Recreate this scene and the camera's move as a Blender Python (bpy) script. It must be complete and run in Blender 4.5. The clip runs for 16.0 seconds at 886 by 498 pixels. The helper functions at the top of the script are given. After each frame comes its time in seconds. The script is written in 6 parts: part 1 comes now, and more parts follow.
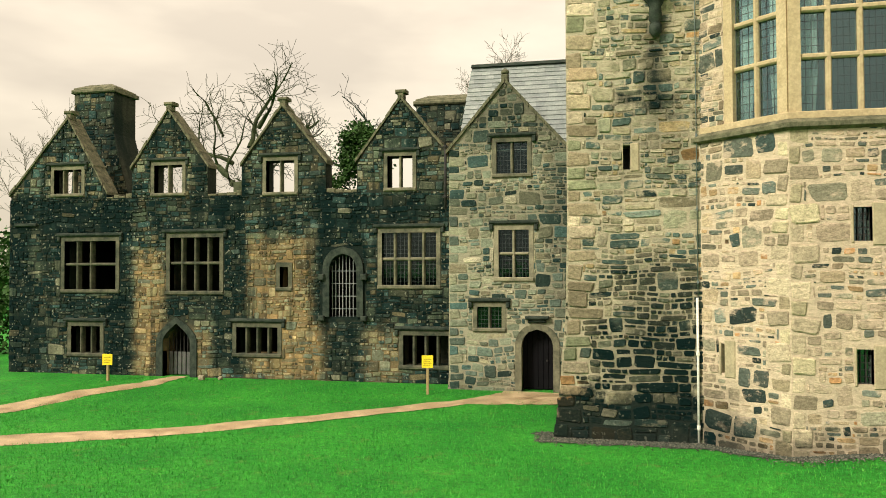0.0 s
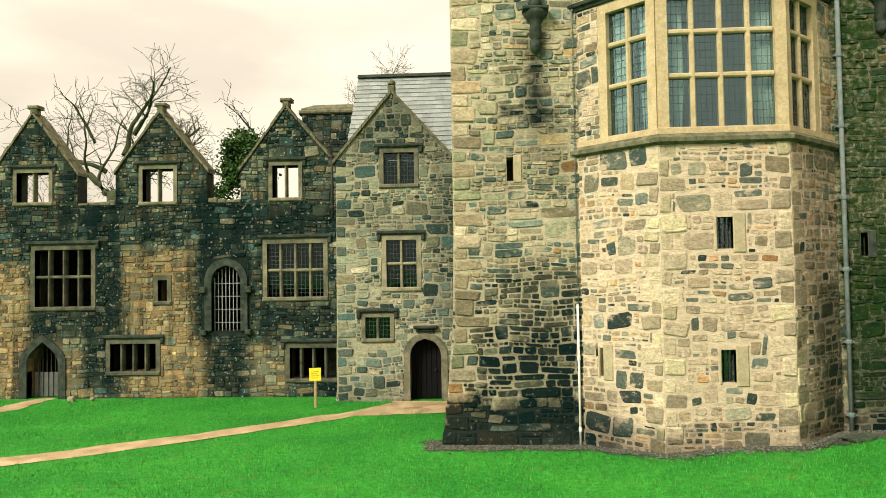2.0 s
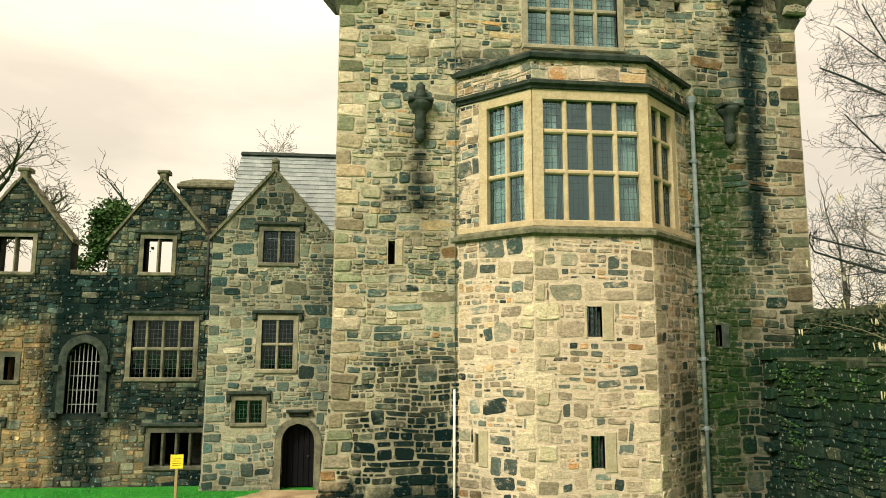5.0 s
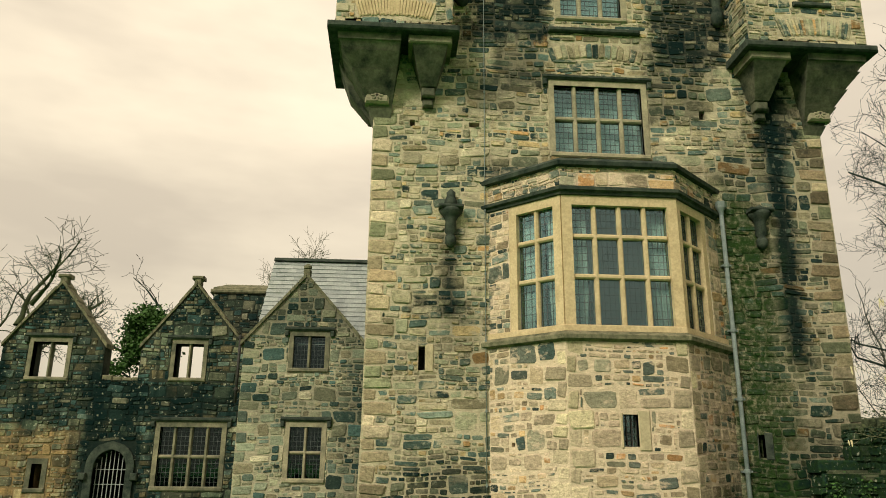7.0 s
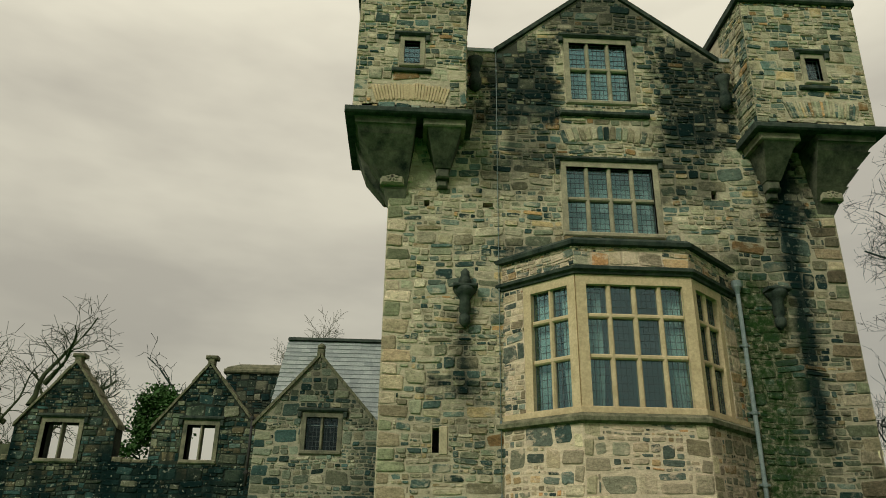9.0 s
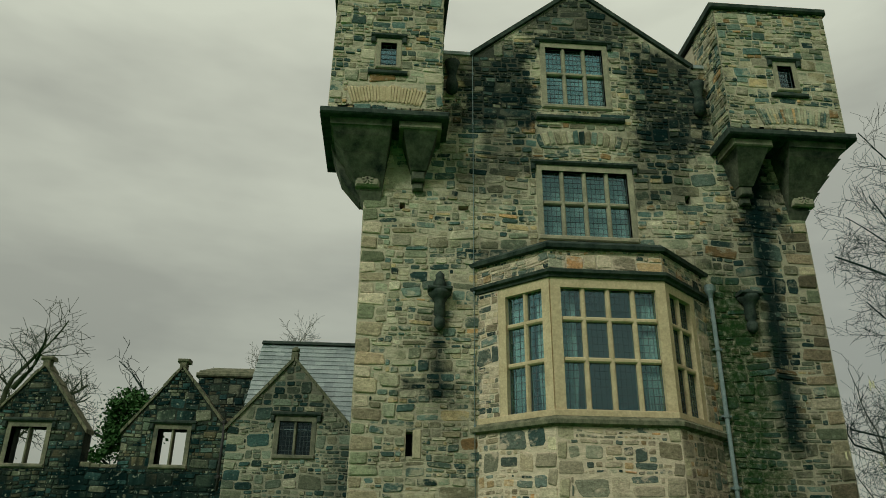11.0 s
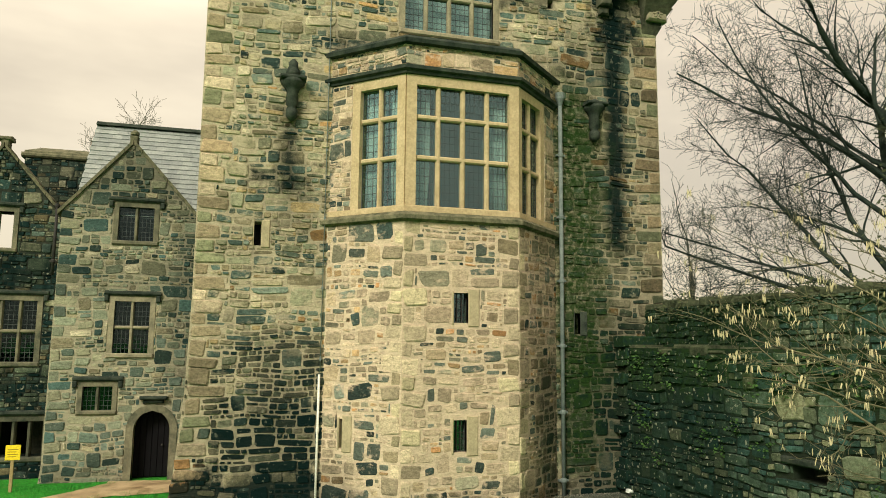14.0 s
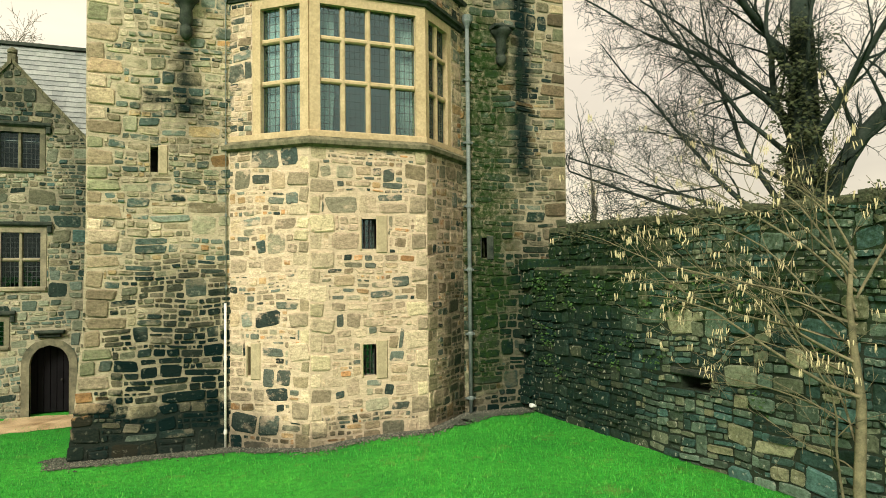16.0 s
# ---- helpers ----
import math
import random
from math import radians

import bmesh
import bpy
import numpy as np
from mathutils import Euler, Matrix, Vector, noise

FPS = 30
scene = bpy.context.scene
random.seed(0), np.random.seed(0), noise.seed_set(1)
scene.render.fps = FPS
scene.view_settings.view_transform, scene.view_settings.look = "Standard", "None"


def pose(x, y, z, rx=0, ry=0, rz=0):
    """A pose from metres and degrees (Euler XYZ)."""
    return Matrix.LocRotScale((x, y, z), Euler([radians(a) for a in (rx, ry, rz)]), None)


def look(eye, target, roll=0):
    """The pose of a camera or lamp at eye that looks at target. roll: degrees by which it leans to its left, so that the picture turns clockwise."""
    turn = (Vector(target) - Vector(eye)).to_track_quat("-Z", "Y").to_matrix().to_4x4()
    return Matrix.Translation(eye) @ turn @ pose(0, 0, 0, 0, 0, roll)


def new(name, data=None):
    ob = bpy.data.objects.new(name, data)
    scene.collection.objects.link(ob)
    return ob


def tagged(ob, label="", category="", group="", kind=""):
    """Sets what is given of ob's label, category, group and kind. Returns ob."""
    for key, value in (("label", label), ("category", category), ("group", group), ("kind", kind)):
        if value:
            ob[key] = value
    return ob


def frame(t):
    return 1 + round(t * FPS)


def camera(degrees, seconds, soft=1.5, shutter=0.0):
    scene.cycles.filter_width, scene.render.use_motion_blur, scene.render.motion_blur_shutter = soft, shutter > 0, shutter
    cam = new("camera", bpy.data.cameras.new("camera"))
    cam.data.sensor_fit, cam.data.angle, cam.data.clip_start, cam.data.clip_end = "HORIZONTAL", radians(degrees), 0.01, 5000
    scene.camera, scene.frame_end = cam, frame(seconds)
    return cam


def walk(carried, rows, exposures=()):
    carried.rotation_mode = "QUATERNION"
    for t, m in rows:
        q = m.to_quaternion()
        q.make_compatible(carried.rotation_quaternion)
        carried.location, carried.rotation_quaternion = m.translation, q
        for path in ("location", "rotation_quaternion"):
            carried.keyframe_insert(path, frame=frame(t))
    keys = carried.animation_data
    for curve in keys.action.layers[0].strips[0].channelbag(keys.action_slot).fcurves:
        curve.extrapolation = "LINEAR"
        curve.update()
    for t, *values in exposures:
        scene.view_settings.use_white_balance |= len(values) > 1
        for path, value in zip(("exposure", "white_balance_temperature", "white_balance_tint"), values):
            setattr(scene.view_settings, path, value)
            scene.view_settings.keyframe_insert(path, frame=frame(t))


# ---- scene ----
cam = camera(61.6, 16.0, soft=0.95)
ROWS = [
    (0, -0.08, 0.002, 4.456, 11.65, 1.39, -0.22),
    (0.5, -0.073, 0.006, 4.454, 9.52, 1.37, -0.44),
    (1, -0.07, 0.007, 4.46, 7.58, 1.41, -0.92),
    (1.5, -0.057, -0.015, 4.452, 5.55, 1.71, -1.2),
    (2, -0.051, -0.022, 4.459, 3.06, 2.08, -0.95),
    (2.5, -0.027, -0.027, 4.471, -0.79, 2.86, -0.3),
    (3, -0.044, -0.017, 4.469, -4.94, 3.79, 0.21),
    (3.5, -0.037, -0.035, 4.469, -6.67, 4.57, 0.36),
    (4, -0.036, -0.054, 4.468, -6.9, 5.72, 0.33),
    (4.2, -0.036, -0.054, 4.468, -6.8, 6.2, 0.33),
    (6.5, -0.06, -0.071, 4.473, -4.55, 14.07, 0.1),
    (7, -0.068, -0.046, 4.48, -3.82, 16.4, 0.54),
    (7.5, -0.071, -0.067, 4.491, -3.36, 18.26, 0.75),
    (8, -0.069, -0.062, 4.482, -2.82, 19.98, 0.89),
    (8.5, -0.059, -0.066, 4.477, -2.56, 21.35, 0.96),
    (8.7, -0.059, -0.066, 4.477, -2.53, 21.85, 0.96),
    (10.8, 0.059, 0.03, 4.421, -3.43, 23.93, 0.63),
    (11, 0.059, 0.03, 4.421, -4.3, 22.96, 0.63),
    (11.5, 0.063, 0.067, 4.431, -7.03, 20.28, 0.15),
    (12, 0.064, 0.054, 4.422, -8.93, 18.24, -0.12),
    (12.5, 0.058, 0.047, 4.422, -10.9, 15.65, -0.45),
    (13, 0.052, 0.06, 4.418, -12.72, 12.79, -0.21),
    (13.5, 0.059, 0.063, 4.41, -14.31, 9.98, 0.37),
    (14, 0.058, 0.044, 4.398, -16.07, 7.5, 0.58),
    (14.5, 0.073, 0.048, 4.396, -17.68, 5.72, 0.53),
    (15, 0.099, 0.039, 4.391, -19.22, 4.04, 0.1),
    (15.5, 0.107, 0.018, 4.37, -20.97, 2.73, -0.26),
    (16, 0.114, 0.007, 4.37, -22.99, 1.85, -0.62),
]
EXPOSURES = [(0, 0.2, 6500, 1), (1.5, 0.36, 6500, 0), (4, 0.32, 6500, 0), (6.5, 0.0, 6650, 0), (7.0, -0.15, 6700, -1), (8.0, -0.45, 6400, -4), (8.7, -0.68, 6100, -5), (11.0, -1.05, 5500, -15), (11.5, -0.78, 6000, -8), (12.0, -0.58, 6300, -3), (12.5, -0.34, 6700, -3), (13.0, -0.2, 6700, -3), (13.5, -0.1, 6700, -3), (14.5, 0.08, 6500, -1), (16, 0.3, 6500, -1)]
walk(cam, [(t, pose(x, y, z, 90 + pitch, 0, yaw) @ pose(0, 0, 0, 0, 0, roll)) for t, x, y, z, yaw, pitch, roll in ROWS], EXPOSURES)

# ---- light ----
SUN_AZ, SUN_EL = 220.0, 36.0
world = bpy.data.worlds.new("sky")
scene.world = world
world.use_nodes = True
wt = world.node_tree
wt.nodes.clear()
w_out = wt.nodes.new("ShaderNodeOutputWorld")
w_bg = wt.nodes.new("ShaderNodeBackground")
w_sky = wt.nodes.new("ShaderNodeTexSky")
w_sky.sky_type, w_sky.sun_disc = "NISHITA", False
w_sky.sun_elevation, w_sky.sun_rotation = radians(SUN_EL), radians(SUN_AZ)
w_tc = wt.nodes.new("ShaderNodeTexCoord")
w_map = wt.nodes.new("ShaderNodeMapping")
w_map.inputs["Scale"].default_value = (1.6, 1.6, 5.0)
w_noise = wt.nodes.new("ShaderNodeTexNoise")
w_noise.inputs["Scale"].default_value, w_noise.inputs["Detail"].default_value = 1.3, 5
w_ramp = wt.nodes.new("ShaderNodeValToRGB")
w_ramp.color_ramp.elements[0].position, w_ramp.color_ramp.elements[0].color = 0.38, (0.70, 0.56, 0.445, 1)
w_ramp.color_ramp.elements[1].position, w_ramp.color_ramp.elements[1].color = 0.62, (1.0, 0.81, 0.635, 1)
w_mix = wt.nodes.new("ShaderNodeMix")
w_mix.data_type = "RGBA"
w_mix.inputs[0].default_value = 0.985
wt.links.new(w_tc.outputs["Generated"], w_map.inputs[0])
wt.links.new(w_map.outputs[0], w_noise.inputs["Vector"])
wt.links.new(w_noise.outputs["Fac"], w_ramp.inputs[0])
wt.links.new(w_sky.outputs[0], w_mix.inputs[6])
wt.links.new(w_ramp.outputs[0], w_mix.inputs[7])
w_sep = wt.nodes.new("ShaderNodeSeparateXYZ")
w_rise = wt.nodes.new("ShaderNodeMapRange")
w_rise.inputs["From Min"].default_value, w_rise.inputs["From Max"].default_value = 0.0, 1.0
w_rise.inputs["To Min"].default_value, w_rise.inputs["To Max"].default_value = 0.79, 2.1
wt.links.new(w_tc.outputs["Generated"], w_sep.inputs[0])
wt.links.new(w_sep.outputs["Z"], w_rise.inputs["Value"])
w_tall = wt.nodes.new("ShaderNodeMix")
w_tall.data_type, w_tall.blend_type = "RGBA", "MULTIPLY"
w_tall.inputs[0].default_value = 1.0
wt.links.new(w_mix.outputs[2], w_tall.inputs[6])
wt.links.new(w_rise.outputs[0], w_tall.inputs[7])
wt.links.new(w_tall.outputs[2], w_bg.inputs[0])
wt.links.new(w_bg.outputs[0], w_out.inputs[0])
w_bg.inputs[1].default_value = 0.94
sun = new("sun", bpy.data.lights.new("sun", "SUN"))
sun.data.energy, sun.data.angle, sun.data.color = 3.75, radians(16), (1.0, 0.92, 0.78)
_a, _e = radians(SUN_AZ), radians(SUN_EL)
_way = Vector((math.sin(_a) * math.cos(_e), math.cos(_a) * math.cos(_e), math.sin(_e)))
sun.matrix_basis = look(_way * 60, (0, 0, 0))


# ---- materials ----
class Nodes:
    """Short hand for building a node material."""

    def __init__(self, name):
        self.mat = bpy.data.materials.new(name)
        self.mat.use_nodes = True
        self.t = self.mat.node_tree
        self.bsdf = self.t.nodes["Principled BSDF"]
        self.pos = None

    def put(self, socket, value):
        if isinstance(value, bpy.types.NodeSocket):
            self.t.links.new(value, socket)
        else:
            socket.default_value = value

    def math(self, op, a, b=0.0, clamp=False):
        n = self.t.nodes.new("ShaderNodeMath")
        n.operation, n.use_clamp = op, clamp
        self.put(n.inputs[0], a)
        self.put(n.inputs[1], b)
        return n.outputs[0]

    def position(self):
        if self.pos is None:
            self.pos = self.t.nodes.new("ShaderNodeNewGeometry")
        return self.pos.outputs["Position"]

    def axes(self):
        n = self.t.nodes.new("ShaderNodeSeparateXYZ")
        self.put(n.inputs[0], self.position())
        return n.outputs

    def noise(self, scale, detail=4, rough=0.6, stretch=(1, 1, 1), shift=0.0):
        m = self.t.nodes.new("ShaderNodeMapping")
        m.inputs["Scale"].default_value = stretch
        m.inputs["Location"].default_value = (shift, shift, shift)
        self.put(m.inputs[0], self.position())
        n = self.t.nodes.new("ShaderNodeTexNoise")
        n.inputs["Scale"].default_value, n.inputs["Detail"].default_value, n.inputs["Roughness"].default_value = scale, detail, rough
        self.put(n.inputs["Vector"], m.outputs[0])
        return n.outputs["Fac"]

    def ramp(self, fac, stops, mode="LINEAR"):
        n = self.t.nodes.new("ShaderNodeValToRGB")
        cr = n.color_ramp
        cr.interpolation = mode
        while len(cr.elements) < len(stops):
            cr.elements.new(0.5)
        for e, (p, c) in zip(cr.elements, stops):
            e.position = p
            e.color = (*c, 1) if not isinstance(c, (int, float)) else (c, c, c, 1)
        self.put(n.inputs[0], fac)
        return n.outputs[0]

    def mix(self, fac, a, b, blend="MIX"):
        n = self.t.nodes.new("ShaderNodeMix")
        n.data_type, n.blend_type = "RGBA", blend
        self.put(n.inputs[0], fac)
        for s, v in ((n.inputs[6], a), (n.inputs[7], b)):
            self.put(s, (*v, 1) if isinstance(v, tuple) and len(v) == 3 else v)
        return n.outputs[2]

    def rand(self):
        """A number from 0 to 1 for each piece, joined or single."""
        o = self.t.nodes.new("ShaderNodeObjectInfo").outputs["Random"]
        self.position()
        return self.math("FRACT", self.math("ADD", o, self.pos.outputs["Random Per Island"]))

    def patch(self, x0, x1, z0, z1, soft=0.5, rag=0.95, axis=0):
        """A ragged stain on a wall, between x0 and x1 and z0 and z1."""
        ax = self.axes()
        n = self.math("MULTIPLY", self.math("SUBTRACT", self.noise(1.6, 5, 0.7), 0.5), min(rag, (x1 - x0) * 0.6) * 2)
        cx, hx, cz, hz = (x0 + x1) / 2, (x1 - x0) / 2, (z0 + z1) / 2, (z1 - z0) / 2
        dx = self.math("SUBTRACT", self.math("ABSOLUTE", self.math("SUBTRACT", ax[axis], cx)), hx)
        dz = self.math("SUBTRACT", self.math("ABSOLUTE", self.math("SUBTRACT", ax[2], cz)), hz)
        d = self.math("ADD", self.math("MAXIMUM", dx, dz), n)
        return self.math("SUBTRACT", 0.5, self.math("DIVIDE", d, soft), True)

    def bump(self, height, strength, distance):
        n = self.t.nodes.new("ShaderNodeBump")
        n.inputs["Strength"].default_value, n.inputs["Distance"].default_value = strength, distance
        self.put(n.inputs["Height"], height)
        self.put(self.bsdf.inputs["Normal"], n.outputs[0])

    def done(self, color, rough=0.85, metal=0.0, spec=0.3):
        self.put(self.bsdf.inputs["Base Color"], color if isinstance(color, bpy.types.NodeSocket) else (*color, 1))
        self.put(self.bsdf.inputs["Roughness"], rough)
        self.bsdf.inputs["Metallic"].default_value = metal
        self.bsdf.inputs["Specular IOR Level"].default_value = spec
        return self.mat


def masonry(name, stops, stains=(), stain=(0.0028, 0.0115, 0.0115), grime=0.5, moss=(), lichen=0.0, mortar=None, streak=0.0, warm=(), tint=(1, 1, 1), smear=None, dark_y=(), keep=0.88):
    """Rubble stone: one colour a stone from stops, with grain, grime, dark run-off stains and moss. With mortar: the
    bed behind the stones.
    smear: mortar spread over the stones' faces; dark_y: darker bands along y."""
    m = Nodes(name)
    fine = m.noise(26, 6, 0.7)
    mid = m.noise(4.5, 6, 0.7, (1, 1, 2.0))
    pit = m.noise(11, 5, 0.75, (1, 1, 1.4), 2.2)
    if mortar:
        col = m.mix(fine, tuple(c * 0.6 * t for c, t in zip(mortar, tint)), tuple(c * 1.05 * t for c, t in zip(mortar, tint)))
        col = m.mix(1.0, col, m.ramp(mid, [(0.3, 0.7), (0.6, 1.1)]), "MULTIPLY")
    else:
        r = m.rand()
        col = m.ramp(r, [(p, tuple(x * t for x, t in zip(c, tint))) for p, c in stops], "CONSTANT")
        shade = m.ramp(m.math("FRACT", m.math("MULTIPLY", r, 17.31)), [(0, 0.54), (0.5, 0.97), (1, 1.42)])
        col = m.mix(1.0, col, shade, "MULTIPLY")
        col = m.mix(1.0, col, m.ramp(mid, [(0.28, 0.66), (0.5, 1.0), (0.75, 1.25)]), "MULTIPLY")
        col = m.mix(1.0, col, m.ramp(pit, [(0.32, 0.62), (0.5, 1.0), (0.68, 1.25)]), "MULTIPLY")
        col = m.mix(1.0, col, m.ramp(fine, [(0.3, 0.78), (0.7, 1.18)]), "MULTIPLY")
        if smear:
            over = m.ramp(m.noise(1.7, 6, 0.7, (1, 1, 1.6), 6.6), [(0.52, 0.0), (0.60, 0.75)])
            col = m.mix(over, col, m.mix(pit, tuple(c * 0.55 * t for c, t in zip(smear, tint)), tuple(c * 1.15 * t for c, t in zip(smear, tint))))
    keep = keep if mortar else 1.0
    own = 1.0 if mortar else m.ramp(m.math("FRACT", m.math("MULTIPLY", r, 41.7)), [(0, 0.35), (0.5, 1.0)])
    big = m.noise(0.55, 5, 0.65, (1, 1, 0.6), 3.7)
    for x0, x1, z0, z1, amount in warm:
        col = m.mix(m.math("MULTIPLY", m.math("MULTIPLY", m.patch(x0, x1, z0, z1), own), amount), col, m.mix(0.55, m.mix(1.0, col, (2.8, 2.2, 1.6), "MULTIPLY"), (0.40, 0.26, 0.13)))
    if grime:
        col = m.mix(m.math("MULTIPLY", m.ramp(big, [(0.46, 0.0), (0.68, 1.0)]), grime * keep), col, m.mix(0.8, col, stain))
    if streak:
        run = m.noise(1.1, 4, 0.6, (1.5, 1.5, 0.12), 9.1)
        col = m.mix(m.math("MULTIPLY", m.ramp(run, [(0.5, 0.0), (0.62, 1.0)]), streak * keep), col, m.mix(0.88, col, stain))
    speck = m.ramp(pit, [(0.34, 1.0), (0.64, 0.95), (0.72, 0.6)])
    for x0, x1, z0, z1, amount in stains:
        col = m.mix(m.math("MULTIPLY", m.math("MULTIPLY", m.math("MULTIPLY", m.patch(x0, x1, z0, z1), speck), own), min(amount * keep, 1.9)), col, m.mix(0.96, col, stain))
    for y0, y1, z0, z1, amount in dark_y:
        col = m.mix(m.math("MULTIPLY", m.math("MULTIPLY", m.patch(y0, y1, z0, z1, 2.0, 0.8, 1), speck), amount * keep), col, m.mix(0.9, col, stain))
    for x0, x1, z0, z1, amount in moss:
        spot = m.math("MULTIPLY", m.patch(x0, x1, z0, z1, 0.7, 1.2), m.ramp(m.noise(7, 5, 0.7, (1, 1, 1), 1.3), [(0.36, 0.15), (0.6, 1.0)]))
        col = m.mix(m.math("MULTIPLY", spot, amount), col, m.mix(pit, (0.004, 0.016, 0.006), (0.032, 0.066, 0.014)))
    if lichen:
        dots = m.ramp(m.noise(9, 3, 0.5, (1, 1, 1), 5.5), [(0.62, 0.0), (0.68, 1.0)])
        col = m.mix(m.math("MULTIPLY", dots, lichen), col, (0.52, 0.51, 0.40))
    m.bump(m.math("ADD", m.math("MULTIPLY", fine, 0.4), m.math("ADD", mid, m.math("MULTIPLY", pit, 0.7))), 0.75, 0.04)
    return m.done(col, m.ramp(big, [(0.4, 0.95), (0.7, 0.8)]), 0, 0.06)


def plain(name, a, b, scale=6.0, rough=0.8, metal=0.0, bump=0.3, dist=0.01, spec=0.12):
    m = Nodes(name)
    n = m.noise(scale, 5, 0.65)
    f = m.noise(scale * 7, 4, 0.6)
    col = m.mix(1.0, m.mix(m.ramp(n, [(0.3, 0.0), (0.7, 1.0)]), a, b), m.ramp(f, [(0.3, 0.8), (0.7, 1.15)]), "MULTIPLY")
    m.bump(f, bump, dist)
    return m.done(col, rough, metal, spec)


MOSSY = (0.25, 0.255, 0.155)
TAN, PALE, GREY, SLATE, DARK, RUST, OCHRE = (0.37, 0.30, 0.195), (0.47, 0.385, 0.27), (0.175, 0.20, 0.16), (0.075, 0.115, 0.102), (0.016, 0.032, 0.030), (0.42, 0.24, 0.11), (0.44, 0.31, 0.165)
# the first two entries darken the tower's foot beside the yard wall
TOWER_STAINS = [(9.3, 12.8, -1, 4.6, 1.1), (9.2, 11.6, -1, 5.6, 0.9), (10.88, 11.32, 7.4, 15.8, 1.9), (10.4, 11.9, 13.8, 16.4, 1.2), (1.12, 1.7, 8.3, 10.6, 1.0), (0.5, 2.2, 8.6, 8.98, 1.0), (0.9, 2.2, 7.2, 8.6, 0.35),
                (-1.4, 2.6, -1, 1.3, 1.5), (-0.2, 2.6, 0.5, 3.1, 1.3), (0.7, 2.6, 2.2, 4.6, 0.8), (-1.4, 2.6, 1.5, 5.2, 0.35),
                (1.9, 4.3, 16.9, 20.2, 1.15), (2.6, 4.4, 15.4, 18.4, 0.8), (7.6, 9.9, 16.4, 20.2, 1.15), (7.2, 9.2, 14.4, 17.4, 0.8), (4.2, 7.8, 20.3, 22.6, 0.95), (1.6, 4.0, 14.4, 16.0, 0.5), (2.6, 9.4, 12.4, 13.0, 0.6), (9.4, 12.8, 4.4, 14.0, 0.6)]
TOWER_MOSS = [(9.2, 10.3, 1.0, 11.8, 1.0), (9.0, 10.7, 3.0, 11.6, 0.8), (8.9, 10.2, 10.2, 12.4, 0.8), (10.2, 12.7, 0, 7.5, 0.25)]
TOWER_STOPS = [(0, TAN), (0.18, (0.29, 0.27, 0.18)), (0.34, PALE), (0.46, GREY), (0.60, (0.36, 0.31, 0.20)), (0.66, (0.105, 0.14, 0.12)), (0.77, OCHRE), (0.82, (0.24, 0.24, 0.16)), (0.87, (0.04, 0.062, 0.056)), (0.93, (0.40, 0.31, 0.19)), (0.965, RUST)]
BAY_STOPS = [(0, (0.43, 0.36, 0.25)), (0.20, TAN), (0.36, (0.28, 0.27, 0.19)), (0.50, PALE), (0.62, OCHRE), (0.68, GREY), (0.80, (0.12, 0.145, 0.12)), (0.89, (0.042, 0.062, 0.055)), (0.955, RUST)]
WING_STOPS = [(0, (0.13, 0.135, 0.088)), (0.20, SLATE), (0.36, (0.22, 0.19, 0.12)), (0.52, DARK), (0.64, (0.24, 0.17, 0.095)), (0.74, GREY), (0.84, (0.045, 0.066, 0.054)), (0.95, TAN)]
HOUSE_STOPS = [(0, (0.24, 0.24, 0.17)), (0.25, (0.12, 0.145, 0.115)), (0.38, (0.30, 0.27, 0.18)), (0.58, GREY), (0.72, TAN), (0.80, SLATE), (0.90, (0.042, 0.06, 0.05)), (0.95, PALE)]
WALL_STOPS = [(0, (0.12, 0.135, 0.10)), (0.28, SLATE), (0.44, (0.045, 0.064, 0.055)), (0.62, (0.20, 0.18, 0.12)), (0.78, (0.14, 0.16, 0.12)), (0.93, (0.36, 0.29, 0.18))]
WING_STAINS = [(-25.4, -19.4, 0, 7.5, 0.5), (-25.4, -5.4, 5.9, 7.5, 0.6), (-25.4, -24.1, -1, 7.6, 0.95), (-23.3, -20.0, 5.0, 7.4, 0.85), (-22.6, -19.3, 2.2, 3.4, 0.85), (-20.5, -19.1, -0.5, 9.4, 0.95), (-17.6, -14.8, 2.4, 3.5, 0.7), (-18.2, -14.6, 5.7, 6.5, 0.7),
               (-15.5, -14.1, 0.3, 7.8, 0.92), (-11.1, -8.9, 2.2, 7.8, 0.95), (-10.6, -9.2, 0.1, 2.2, 0.8), (-8.6, -5.5, 2.3, 3.5, 0.8), (-6.5, -5.4, -0.5, 2.4, 0.8), (-25.4, -5.4, 9.4, 11.5, 0.55),
               (-15.2, -14.0, 7.4, 9.0, 0.7), (-9.5, -5.5, 6.2, 7.0, 0.6)]
WING_WARM = [(-19.1, -17.7, 0, 5.0, 0.85), (-13.9, -11.2, 0, 5.6, 0.85), (-16.4, -15.6, 0, 2.0, 0.5), (-11.2, -10.6, 0, 2.3, 0.6), (-9.0, -7.6, 0, 2.0, 0.4)]
COOL, COLD = (0.92, 0.98, 0.98), (0.84, 0.95, 0.96)
BED_TOWER, BED_BAY = (0.58, 0.47, 0.335), (0.68, 0.545, 0.40)
M_TOWER = masonry("tower_stone", TOWER_STOPS, TOWER_STAINS + [(-1.3, 2.6, 1.2, 4.2, 0.6)], moss=TOWER_MOSS, grime=0.3, lichen=0.15, tint=COOL, smear=BED_TOWER)
